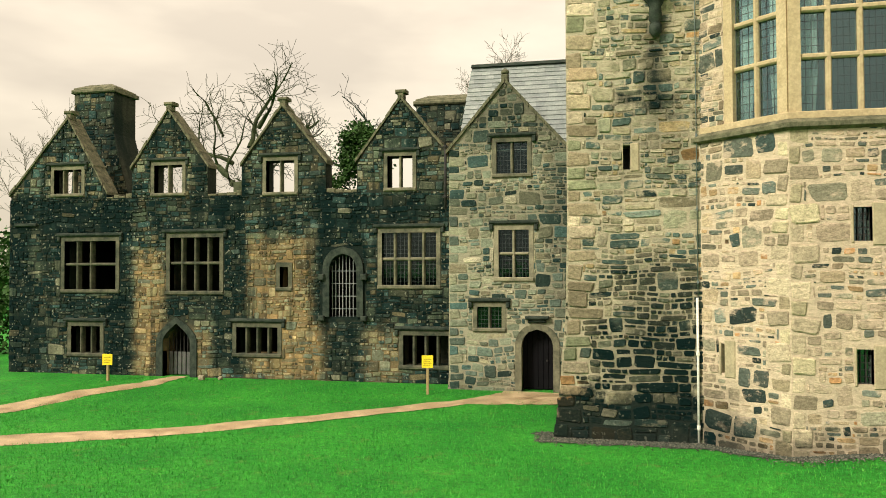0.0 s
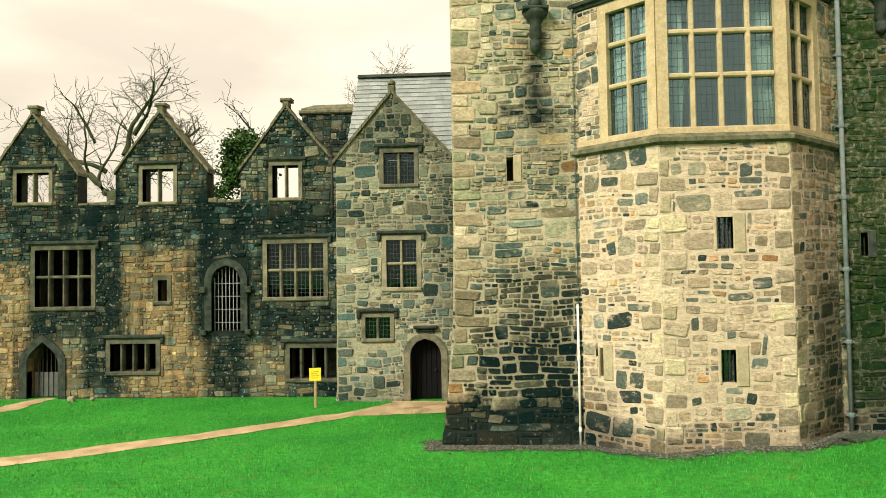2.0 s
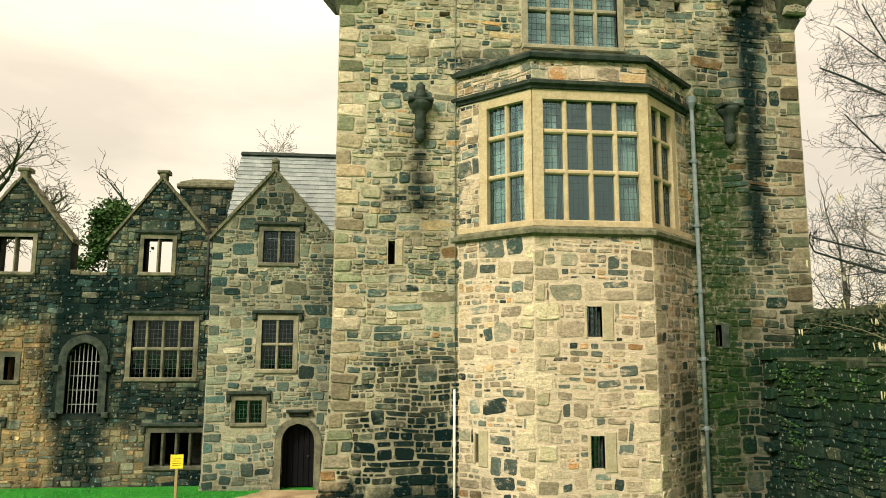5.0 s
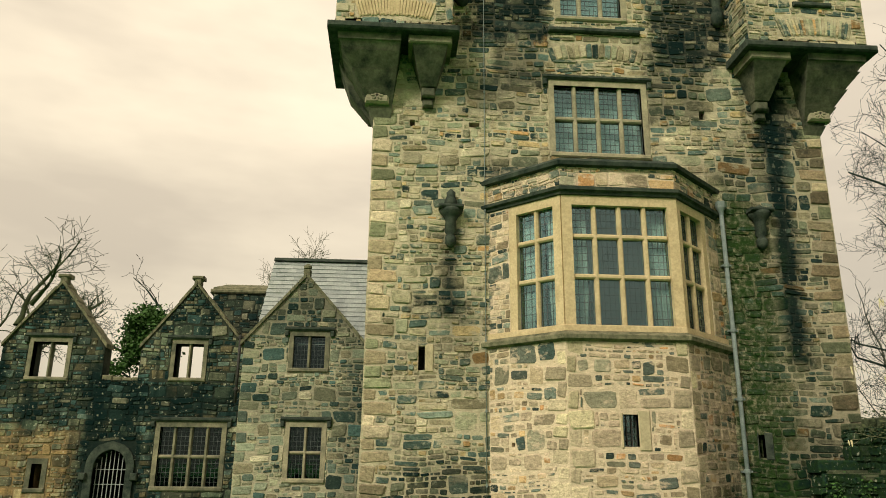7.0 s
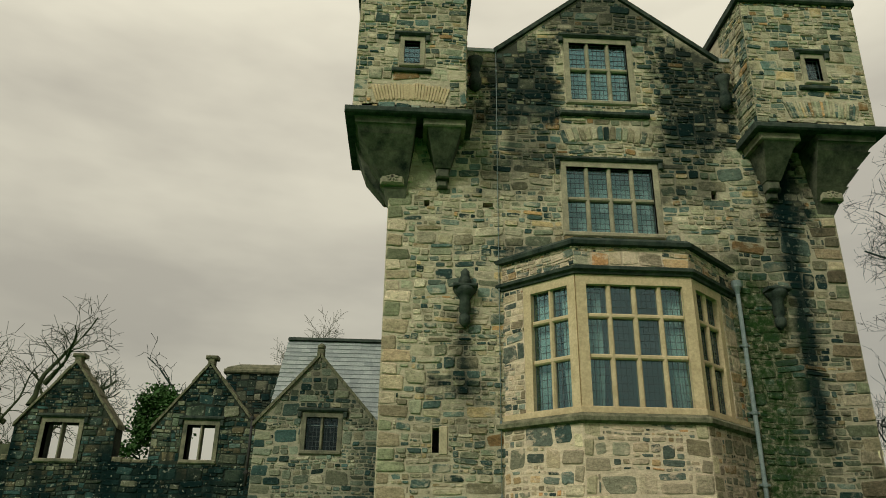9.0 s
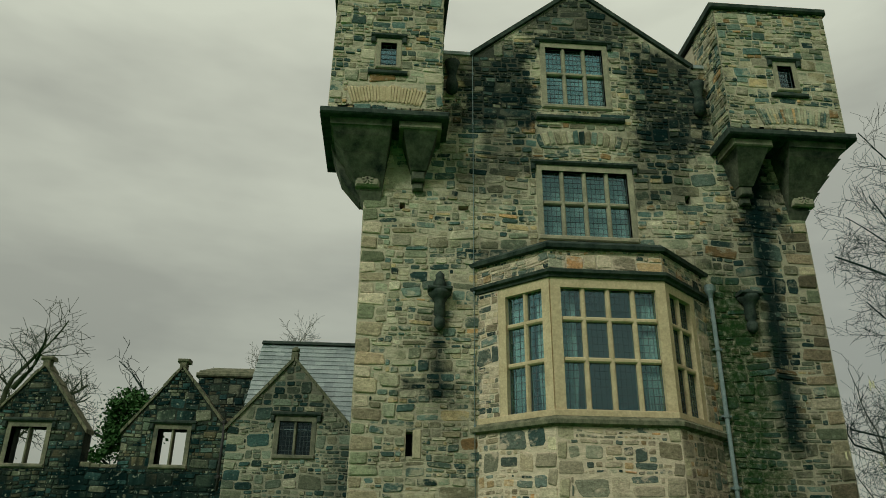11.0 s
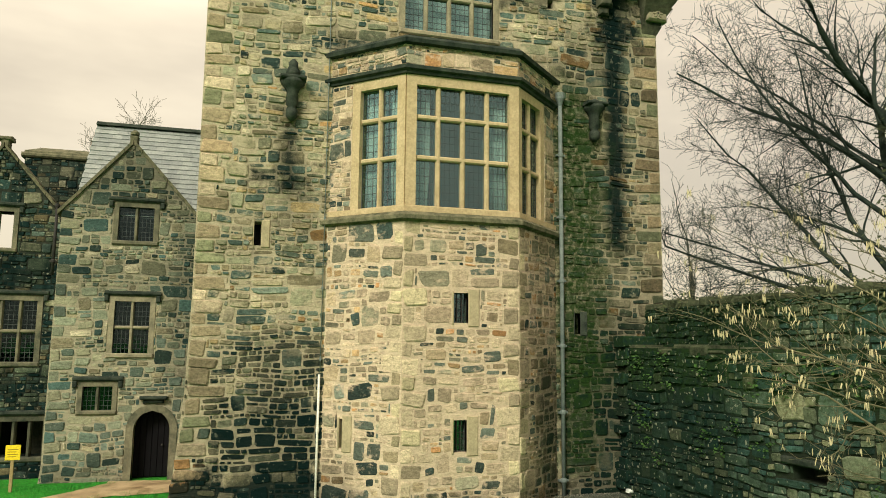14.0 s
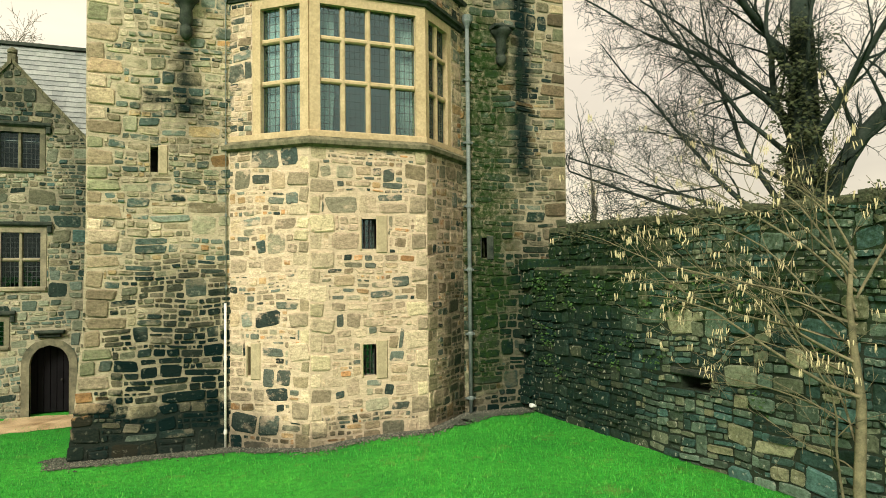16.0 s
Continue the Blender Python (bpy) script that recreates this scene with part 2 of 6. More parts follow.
M_TOWER_BED = masonry("tower_mortar", TOWER_STOPS, [(*q[:4], q[4] * (0.8 if q[2] > 6 else 0.45 if q[0] > 5 else (0.75 if q[3] < 2 else 0.25))) for q in TOWER_STAINS], moss=TOWER_MOSS, grime=0.3, mortar=BED_TOWER, tint=COOL, keep=1.0)
# first entry darkens the whole foot, third the full height right of x = 7.5
BAY_STAIN_AND_DARK = [(2.3, 9.4, -1, 0.8, 0.6), (8.2, 9.4, -1, 4.2, 0.85), (7.5, 9.4, -1, 7.6, 0.3), (2.4, 5.0, -0.5, 0.55, 0.75), (2.3, 3.2, -0.5, 1.5, 0.7)]
M_BAY = masonry("bay_stone", BAY_STOPS, BAY_STAIN_AND_DARK, grime=0.12, lichen=0.1, moss=[(7.9, 9.4, 0, 11.5, 0.45)], smear=BED_BAY, tint=(1.0, 0.96, 0.98))
M_BAY_BED = masonry("bay_mortar", BAY_STOPS, BAY_STAIN_AND_DARK, keep=0.5, grime=0.12, mortar=BED_BAY, moss=[(7.9, 9.4, 0, 11.5, 0.4)])
M_TOWER_QUOIN = masonry("tower_quoin_stone", [(0, TAN), (0.35, PALE), (0.6, MOSSY), (0.8, (0.40, 0.30, 0.19)), (0.94, RUST)], TOWER_STAINS, moss=TOWER_MOSS, grime=0.35, lichen=0.08)
M_QUOIN = masonry("bay_quoin_stone", [(0, PALE), (0.5, (0.47, 0.40, 0.26)), (0.8, TAN)], BAY_STAIN_AND_DARK, grime=0.1, lichen=0.05)
M_WING = masonry("ruin_stone", WING_STOPS, WING_STAINS, grime=0.85, lichen=0.35, streak=0.85, warm=WING_WARM, tint=(0.76, 0.89, 0.93))
M_WING_BED = masonry("ruin_mortar", WING_STOPS, WING_STAINS, grime=0.6, mortar=(0.075, 0.07, 0.05), streak=0.6, warm=WING_WARM, tint=COLD)
HOUSE_STAINS = [(-5.6, -0.6, 5.9, 7.2, 0.4), (-5.6, -0.6, 8.6, 11.4, 0.5), (-1.9, -0.6, 3, 9, 0.6), (-5.6, -1, 9.4, 11.5, 0.6), (-5.6, -0.8, -0.5, 0.7, 0.4)]
M_HOUSE = masonry("house_stone", HOUSE_STOPS, HOUSE_STAINS, grime=0.35, lichen=0.15, tint=(0.94, 1.02, 1.04))
M_HOUSE_BED = masonry("house_mortar", HOUSE_STOPS, HOUSE_STAINS, grime=0.3, mortar=(0.47, 0.40, 0.29), tint=COOL, keep=0.6)
WALL_MOSS = [(10.5, 13.5, 3.4, 6.3, 0.75), (10.5, 12, 0, 4.4, 0.25)]
# the wall turns darker from about y = 14 towards the tower
WALL_DARK_Y = [(14.0, 21.0, -1, 6.0, 0.95)]
M_WALL = masonry("yard_wall_stone", WALL_STOPS, grime=0.6, lichen=0.42, moss=WALL_MOSS, dark_y=WALL_DARK_Y, tint=(0.92, 1.16, 1.18))
M_WALL_BED = masonry("yard_wall_mortar", WALL_STOPS, grime=0.5, mortar=(0.05, 0.055, 0.042), moss=WALL_MOSS, dark_y=WALL_DARK_Y, tint=COLD)
M_ASHLAR = plain("bay_sandstone", (0.39, 0.30, 0.175), (0.53, 0.415, 0.26), 2.5, 0.8)
M_PALEJAMB = plain("pale_dressed_jamb", (0.30, 0.26, 0.17), (0.46, 0.38, 0.25), 3.0, 0.85, bump=0.4)
M_RUINFRAME = plain("stained_window_stone", (0.025, 0.034, 0.027), (0.15, 0.14, 0.095), 2.2, 0.85, bump=0.5)
M_GABLEFRAME = plain("pale_stained_window_stone", (0.055, 0.06, 0.045), (0.25, 0.225, 0.15), 2.2, 0.85, bump=0.5)
M_DRESSED = plain("weathered_dressed_stone", (0.17, 0.155, 0.11), (0.36, 0.315, 0.215), 2.4, 0.85, bump=0.5)
M_DARKSTONE = plain("dark_weathered_stone", (0.010, 0.018, 0.016), (0.065, 0.076, 0.06), 4.0, 0.85, bump=0.6, dist=0.02)
M_CORBEL = plain("stained_corbel_stone", (0.008, 0.015, 0.013), (0.15, 0.145, 0.10), 1.9, 0.85, bump=0.6, dist=0.02)
M_COPING = plain("mossy_coping_stone", (0.05, 0.055, 0.035), (0.22, 0.20, 0.13), 5.0, 0.9, bump=0.7, dist=0.02)
M_WALLTOP = plain("dark_mossy_capping", (0.012, 0.02, 0.012), (0.10, 0.11, 0.065), 3.5, 0.9, bump=0.8, dist=0.03)
M_LEAD = plain("window_lead", (0.05, 0.06, 0.06), (0.11, 0.12, 0.12), 8, 0.5)
M_IRON = plain("painted_iron", (0.02, 0.02, 0.022), (0.05, 0.045, 0.04), 8, 0.55)
M_BARS = plain("pale_iron_bars", (0.22, 0.24, 0.24), (0.32, 0.33, 0.33), 8, 0.5)
# wood this black carries the shade of the deep doorway in its colour
M_WOOD = plain("door_wood_black_for_shade", (0.002, 0.002, 0.003), (0.006, 0.005, 0.007), 4, 0.7)
M_GATE = plain("weathered_grey_boards", (0.07, 0.075, 0.075), (0.13, 0.13, 0.12), 4, 0.8)
M_POST = plain("raw_timber_post", (0.30, 0.22, 0.11), (0.42, 0.31, 0.16), 7, 0.8)
M_YELLOW = plain("yellow_sign_paint", (0.85, 0.62, 0.03), (0.92, 0.70, 0.05), 3, 0.5, bump=0.05)
M_INK = plain("sign_ink", (0.25, 0.18, 0.02), (0.3, 0.2, 0.03), 3, 0.6, bump=0.0)
M_PIPE = plain("grey_drain_pipe", (0.11, 0.14, 0.14), (0.20, 0.23, 0.22), 5, 0.5)
M_WHITE = plain("white_pipe_paint", (0.62, 0.60, 0.54), (0.78, 0.76, 0.70), 5, 0.5, bump=0.1)
M_CURTAIN = plain("cream_curtain_cloth", (0.62, 0.55, 0.45), (0.72, 0.65, 0.54), 4, 0.9)
# unlit look of the rooms is put into this very dark colour
M_ROOM = plain("room_plaster_dark_for_shade", (0.035, 0.045, 0.04), (0.06, 0.07, 0.06), 2, 0.9)
M_BARK = plain("wet_bark", (0.013, 0.022, 0.019), (0.042, 0.055, 0.044), 6, 0.85, bump=0.8, dist=0.02)
M_TWIG = plain("hazel_bark", (0.07, 0.072, 0.045), (0.22, 0.195, 0.115), 5, 0.8)
M_OAKBARK = plain("mossy_oak_bark", (0.03, 0.035, 0.022), (0.085, 0.10, 0.05), 1.5, 0.85, bump=0.8, dist=0.02)
M_HAZE = plain("grey_birch_bark", (0.10, 0.095, 0.075), (0.18, 0.165, 0.13), 2, 0.85)
M_CATKIN = plain("catkin", (0.44, 0.37, 0.21), (0.60, 0.53, 0.34), 9, 0.8)
M_IVY = plain("ivy_leaf", (0.018, 0.05, 0.012), (0.06, 0.125, 0.03), 3, 0.55)
M_DARKIVY = plain("dusty_ivy_leaf", (0.018, 0.03, 0.014), (0.075, 0.085, 0.04), 2, 0.7)
# near-black colour stands in for the shade inside the ruin
M_RUININSIDE = plain("shaded_ruin_inside", (0.015, 0.02, 0.014), (0.06, 0.06, 0.042), 3, 0.95, bump=0.6, dist=0.04)
M_BOX = plain("white_lamp_box", (0.7, 0.72, 0.7), (0.8, 0.8, 0.78), 3, 0.4, bump=0.05)


def make_glass(name, gain, base, tint):
    m = Nodes(name)
    t = m.t
    clear = t.nodes.new("ShaderNodeBsdfTransparent")
    clear.inputs[0].default_value = (*tint, 1)
    gloss = t.nodes.new("ShaderNodeBsdfGlossy")
    gloss.inputs["Roughness"].default_value = 0.04
    gloss.inputs["Color"].default_value = (0.62, 0.84, 0.88, 1)
    fres = t.nodes.new("ShaderNodeFresnel")
    fres.inputs[0].default_value = 1.5
    b = t.nodes.new("ShaderNodeBump")
    b.inputs["Strength"].default_value, b.inputs["Distance"].default_value = 0.35, 0.01
    m.put(b.inputs["Height"], m.noise(3.0, 2, 0.5))
    m.put(gloss.inputs["Normal"], b.outputs[0])
    mix = t.nodes.new("ShaderNodeMixShader")
    m.put(mix.inputs[0], m.math("ADD", m.math("MULTIPLY", fres.outputs[0], gain), base, True))
    m.put(mix.inputs[1], clear.outputs[0])
    m.put(mix.inputs[2], gloss.outputs[0])
    m.put(t.nodes["Material Output"].inputs[0], mix.outputs[0])
    return m.mat


M_GLASS = make_glass("leaded_glass", 2.3, 0.02, (0.58, 0.74, 0.76))
M_DIMGLASS = make_glass("dull_leaded_glass", 1.1, 0.0, (0.12, 0.24, 0.26))


def make_grass():
    m = Nodes("lawn")
    a = m.noise(0.35, 4, 0.6)
    b = m.noise(6, 6, 0.7, (1, 1.0, 1))
    c = m.noise(45, 4, 0.7)
    col = m.mix(m.ramp(a, [(0.35, 0.0), (0.65, 1.0)]), (0.024, 0.215, 0.021), (0.052, 0.32, 0.031))
    col = m.mix(1.0, col, m.ramp(b, [(0.3, 0.6), (0.7, 1.35)]), "MULTIPLY")
    col = m.mix(1.0, col, m.ramp(c, [(0.3, 0.35), (0.7, 1.6)]), "MULTIPLY")
    worn = m.ramp(m.noise(1.4, 5, 0.7, (1, 1, 1), 8.0), [(0.57, 0.0), (0.72, 0.5)])
    col = m.mix(worn, col, (0.16, 0.19, 0.05))
    m.bump(m.math("ADD", b, c), 0.8, 0.05)
    return m.done(col, 0.8, 0, 0.2)


def make_path():
    m = Nodes("wet_gravel_path")
    a = m.noise(1.6, 5, 0.65)
    c = m.noise(40, 4, 0.7)
    col = m.mix(m.ramp(a, [(0.35, 0.0), (0.65, 1.0)]), (0.30, 0.20, 0.11), (0.55, 0.41, 0.25))
    col = m.mix(1.0, col, m.ramp(c, [(0.3, 0.7), (0.7, 1.25)]), "MULTIPLY")
    m.bump(c, 0.5, 0.02)
    return m.done(col, m.ramp(a, [(0.4, 0.35), (0.6, 0.75)]), 0, 0.4)


def make_slate():
    m = Nodes("roof_slate")
    r = m.rand()
    col = m.ramp(r, [(0, (0.20, 0.22, 0.22)), (1, (0.31, 0.33, 0.32))])
    col = m.mix(1.0, col, m.ramp(m.noise(12, 5, 0.7), [(0.3, 0.75), (0.7, 1.2)]), "MULTIPLY")
    col = m.mix(m.ramp(m.noise(1.2, 5, 0.7), [(0.55, 0.0), (0.75, 0.6)]), col, (0.10, 0.12, 0.08))
    return m.done(col, 0.45, 0, 0.5)


M_GRASS, M_PATH, M_SLATE = make_grass(), make_path(), make_slate()
M_GRAVEL = plain("grey_gravel", (0.03, 0.042, 0.032), (0.12, 0.135, 0.105), 14, 0.9, bump=0.9, dist=0.03, spec=0.08)


def make_blade():
    m = Nodes("grass_blade")
    col = m.ramp(m.rand(), [(0, (0.018, 0.18, 0.02)), (0.6, (0.042, 0.30, 0.034)), (1, (0.11, 0.38, 0.05))])
    return m.done(col, 0.6, 0, 0.25)


M_BLADE = make_blade()


def make_pebble():
    m = Nodes("pebble")
    return m.done(m.ramp(m.rand(), [(0, (0.03, 0.03, 0.025)), (0.5, (0.075, 0.08, 0.065)), (1, (0.18, 0.17, 0.135))]), 0.8, 0, 0.15)


M_PEBBLE = make_pebble()


# ---- building helpers ----
rng = random.Random(11)


def thing(name, at, label, category, group="", kind=""):
    ob = new(name)
    ob.matrix_basis = Matrix.Translation(at)
    ob.empty_display_size = 0.3
    return tagged(ob, label, category, group, kind)


def adopt(ob, parent):
    ob.parent = parent
    if parent is not None and parent.type == "EMPTY":
        ob.matrix_parent_inverse = parent.matrix_basis.inverted()
    return ob


def part(name, bm, material, parent=None, label="", smooth=False):
    """Links a bmesh (or vertices and faces), in world metres, as one mesh object under a thing or part."""
    me = bpy.data.meshes.new(name)
    if isinstance(bm, tuple):
        me.from_pydata(bm[0], [], bm[1])
    else:
        bmesh.ops.recalc_face_normals(bm, faces=bm.faces)
        bm.to_mesh(me)
        bm.free()
    me.materials.append(material)
    if smooth:
        for p in me.polygons:
            p.use_smooth = True
    ob = adopt(new(name, me), parent)
    return tagged(ob, label) if label else ob


def plane(x, y, z, turn=0.0):
    """The frame of a wall: u along it, v up, w out of it. turn: degrees about the vertical; 0 faces the lawn (towards -y)."""
    return Matrix.Translation((x, y, z)) @ Matrix.Rotation(radians(turn), 4, "Z") @ Matrix(((1, 0, 0, 0), (0, 0, -1, 0), (0, 1, 0, 0), (0, 0, 0, 1)))


def at_y(y):
    return plane(0, y, 0)


def prism(bm, quad, w0, w1, M):
    """A block over the outline quad (u, v) from depth w0 to w1 in the frame M."""
    a = [bm.verts.new(M @ Vector((u, v, w0))) for u, v in quad]
    b = [bm.verts.new(M @ Vector((u, v, w1))) for u, v in quad]
    n = len(quad)
    bm.faces.new(a[::-1])
    bm.faces.new(b)
    for i in range(n):
        bm.faces.new((a[i], a[(i + 1) % n], b[(i + 1) % n], b[i]))


def block(bm, u0, u1, v0, v1, w0, w1, M, chamfer=0.0):
    if chamfer <= 0:
        return prism(bm, [(u0, v0), (u1, v0), (u1, v1), (u0, v1)], w0, w1, M)
    c = min(chamfer, (u1 - u0) * 0.4, (v1 - v0) * 0.4)
    a = [bm.verts.new(M @ Vector(p)) for p in ((u0, v0, w0), (u1, v0, w0), (u1, v1, w0), (u0, v1, w0))]
    b = [bm.verts.new(M @ Vector(p)) for p in ((u0, v0, w1 - c), (u1, v0, w1 - c), (u1, v1, w1 - c), (u0, v1, w1 - c))]
    d = [bm.verts.new(M @ Vector(p)) for p in ((u0 + c, v0 + c, w1), (u1 - c, v0 + c, w1), (u1 - c, v1 - c, w1), (u0 + c, v1 - c, w1))]
    bm.faces.new(a[::-1])
    bm.faces.new(d)
    for p, q in ((a, b), (b, d)):
        for i in range(4):
            bm.faces.new((p[i], p[(i + 1) % 4], q[(i + 1) % 4], q[i]))


def rect(u0, u1, v0, v1):
    return [(v0, u0, u1), (v1, u0, u1)]


def arch(u0, u1, v0, spring, top, point=0.0, steps=7):
    """Levels of an arched opening; point above 0 gives a pointed head."""
    c, h = (u0 + u1) / 2, (u1 - u0) / 2
    out = [(v0, u0, u1)]
    for i in range(steps + 1):
        f = i / steps
        half = h * (1 - f) ** 0.9 if point else h * math.sqrt(max(0, 1 - f * f))
        if point:
            half = h * (math.cos(f * math.pi / 2) * (1 - point) + (1 - f * f) * point)
        out.append((spring + (top - spring) * f, c - max(half, 0.02), c + max(half, 0.02)))
    return out


def span(shape, v):
    """The left and right ends of a shape at height v, or None."""
    if v < shape[0][0] or v > shape[-1][0]:
        return None
    for (va, la, ra), (vb, lb, rb) in zip(shape, shape[1:]):
        if va <= v <= vb:
            f = (v - va) / max(vb - va, 1e-9)
            return la + (lb - la) * f, ra + (rb - ra) * f
    return None


def pierced(bm, outline, holes, w0, w1, M):
    """A wall over the outline with the holes going through it."""
    levels = sorted({round(v, 4) for s in [outline, *holes] for v, _, _ in s if outline[0][0] <= v <= outline[-1][0]})
    for v0, v1 in zip(levels, levels[1:]):
        if v1 - v0 < 1e-3:
            continue
        e = 1e-4
        lo, hi = span(outline, v0 + e), span(outline, v1 - e)
        cuts = []
        for h in holes:
            a, b = span(h, v0 + e), span(h, v1 - e)
            if a and b:
                cuts.append((a, b))
        cuts.sort(key=lambda c: c[0][0])
        la, lb = lo[0], hi[0]
        for a, b in cuts:
            if a[0] - la > 1e-3 or b[0] - lb > 1e-3:
                prism(bm, [(la, v0), (a[0], v0), (b[0], v1), (lb, v1)], w0, w1, M)
            la, lb = a[1], b[1]
        if lo[1] - la > 1e-3 or hi[1] - lb > 1e-3:
            prism(bm, [(la, v0), (lo[1], v0), (hi[1], v1), (lb, v1)], w0, w1, M)
    bmesh.ops.remove_doubles(bm, verts=bm.verts, dist=0.002)


# ---- rubble stones ----
def make_templates(n=14, worn=1.0):
    """Rough stones one metre across and one deep, with uneven corners and worn edges."""
    made = []
    for k in range(n):
        r = random.Random(100 + k + int(worn * 1000))
        ring = []
        for cx, cy in ((-1, -1), (1, -1), (1, 1), (-1, 1)):
            c = r.uniform(0.03, 0.15) * worn
            d = r.uniform(0.05, 0.2) * worn
            sx, sy = r.uniform(0.42, 0.52), r.uniform(0.39, 0.53)
            p, q = (cx * sx, cy * (sy - d)), (cx * (sx - c), cy * sy)
            ring += [p, q] if cx * cy > 0 else [q, p]
        ring = ring[-1:] + ring[:-1]
        ring = sorted(ring, key=lambda p: math.atan2(p[1], p[0]))
        vs = [(x, y, 0.0) for x, y in ring] + [(x * 0.99, y * 0.985, r.uniform(0.55, 0.75)) for x, y in ring]
        vs += [(x * 0.86, y * 0.84, r.uniform(0.8, 1.1)) for x, y in ring]
        m = 8
        fs = []
        for lv in range(2):
            for i in range(m):
                fs.append((lv * m + i, lv * m + (i + 1) % m, (lv + 1) * m + (i + 1) % m, (lv + 1) * m + i))
        fs.append(tuple(range(2 * m, 3 * m)))
        made.append((vs, fs))
    return made


TEMPLATES = make_templates(14, 0.7) + make_templates(14, 1.15)
STONE_MESHES = {}


def stone_mesh(k, material):
    key = (k, material.name)
    if key not in STONE_MESHES:
        me = bpy.data.meshes.new("stone")
        me.from_pydata(TEMPLATES[k][0], [], TEMPLATES[k][1])
        me.materials.append(material)
        STONE_MESHES[key] = me
    return STONE_MESHES[key]


def layout(outline, holes, seed, size, whole=0.34):
    """Rows of uneven rubble: a list of (u0, u1, v0, v1) inside the outline and clear of the holes."""
    r = random.Random(seed)
    out = []
    v, top = outline[0][0], outline[-1][0]
    lo_u, hi_u = min(s[1] for s in outline), max(s[2] for s in outline)
    boxes = [(min(s[1] for s in h), max(s[2] for s in h), h[0][0], h[-1][0]) for h in holes]
    while v < top - 0.05:
        H = min(r.uniform(0.6, 1.6) * size, top - v)
        u = lo_u - r.uniform(0, 0.3)
        while u < hi_u:
            q = r.random()
            W = H * r.uniform(0.75, 1.9) if q < whole else r.uniform(0.8, 3.0) * size
            if q < whole:
                out.append((u, u + W, v, v + H))
            else:
                k = 2 if q < (0.8 if whole > 0.2 else 0.6) or H < 0.9 * size else 3
                cut = sorted([0, 1] + [(i + 1) / k + r.uniform(-0.2, 0.2) / (k - 1) for i in range(k - 1)])
                for a, b in zip(cut, cut[1:]):
                    h = (b - a) * H
                    x = u
                    while x < u + W - 1e-6:
                        w = r.choice((r.uniform(0.8, 1.8), r.uniform(1.4, 3.6 if whole > 0.2 else 5.2))) * h
                        if u + W - x - w < 0.9 * h:
                            w = u + W - x
                        out.append((x, x + w, v + a * H, v + b * H))
                        x += w
            u += W
        v += H
    kept = []
    for u0, u1, v0, v1 in out:
        a, b = span(outline, v0 + 1e-3), span(outline, min(v1, top) - 1e-3)
        if not a or not b:
            continue
        u0, u1 = max(u0, a[0], b[0]), min(u1, a[1], b[1])
        v1 = min(v1, top)
        for x0, x1, z0, z1 in boxes:
            if u0 < x1 and u1 > x0 and v0 < z1 and v1 > z0:
                options = [((min(u1, x0) - u0) * (v1 - v0), (u0, min(u1, x0), v0, v1)), ((u1 - max(u0, x1)) * (v1 - v0), (max(u0, x1), u1, v0, v1)),
                           ((min(v1, z0) - v0) * (u1 - u0), (u0, u1, v0, min(v1, z0))), ((v1 - max(v0, z1)) * (u1 - u0), (u0, u1, max(v0, z1), v1))]
                best = max(options)
                if best[0] <= 0:
                    u1 = u0
                    break
                u0, u1, v0, v1 = best[1]
        if u1 - u0 > 0.05 and v1 - v0 > 0.035:
            kept.append((u0, u1, v0, v1))
    return kept


def lay_stones(rects, M, material, parent, seed, gap=0.022, depth=(0.012, 0.055), near=None, most=300, rounded=False):
    """Lays stones on the frame M. Those for which near(u, v) holds, up to most, are objects of their own; the rest is one mesh."""
    r = random.Random(seed)
    vs, fs = [], []
    count = 0
    for u0, u1, v0, v1 in rects:
        k = r.randrange(14) + (14 if rounded else 0)
        g = gap * r.uniform(0.4, 1.2)
        sx, sy = max(u1 - u0 - g, 0.04), max(v1 - v0 - g, 0.03)
        cu, cv = (u0 + u1) / 2, (v0 + v1) / 2 + r.uniform(-0.008, 0.008)
        turn = Matrix.Rotation(r.uniform(-0.08, 0.08) * min(1.0, 0.6 * sy / sx + 0.3), 4, "Z")
        bend = 0.09
        cv += bend * noise.noise((cu * 0.9, cv * 1.1, seed))
        tilt = bend * (noise.noise((cu * 0.9 + 0.18, cv * 1.1, seed)) - noise.noise((cu * 0.9 - 0.18, cv * 1.1, seed))) / 0.4
        turn = turn @ Matrix.Rotation(tilt, 4, "Z")
        local = M @ Matrix.Translation((cu, cv, -0.01)) @ turn @ Matrix.Diagonal((sx, sy, r.uniform(*depth), 1))
        if near and count < most and near(cu, cv):
            ob = new("stone", stone_mesh(k, material))
            ob.parent = parent
            ob.matrix_basis = local
            count += 1
        else:
            n = len(vs)
            tv, tf = TEMPLATES[k]
            vs += [tuple(local @ Vector(p)) for p in tv]
            fs += [tuple(n + i for i in f) for f in tf]
    if vs:
        tagged(part("stonework", (vs, fs), material, parent), kind="stuff")


STONE_JOBS = []


def face(M, outline, holes, material, parent, seed, size=0.30, near=None, most=300, **more):
    """Notes a wall face to be covered with rubble at the end of the build."""
    STONE_JOBS.append((M, outline, holes, material, parent, seed, size, near, most, more))


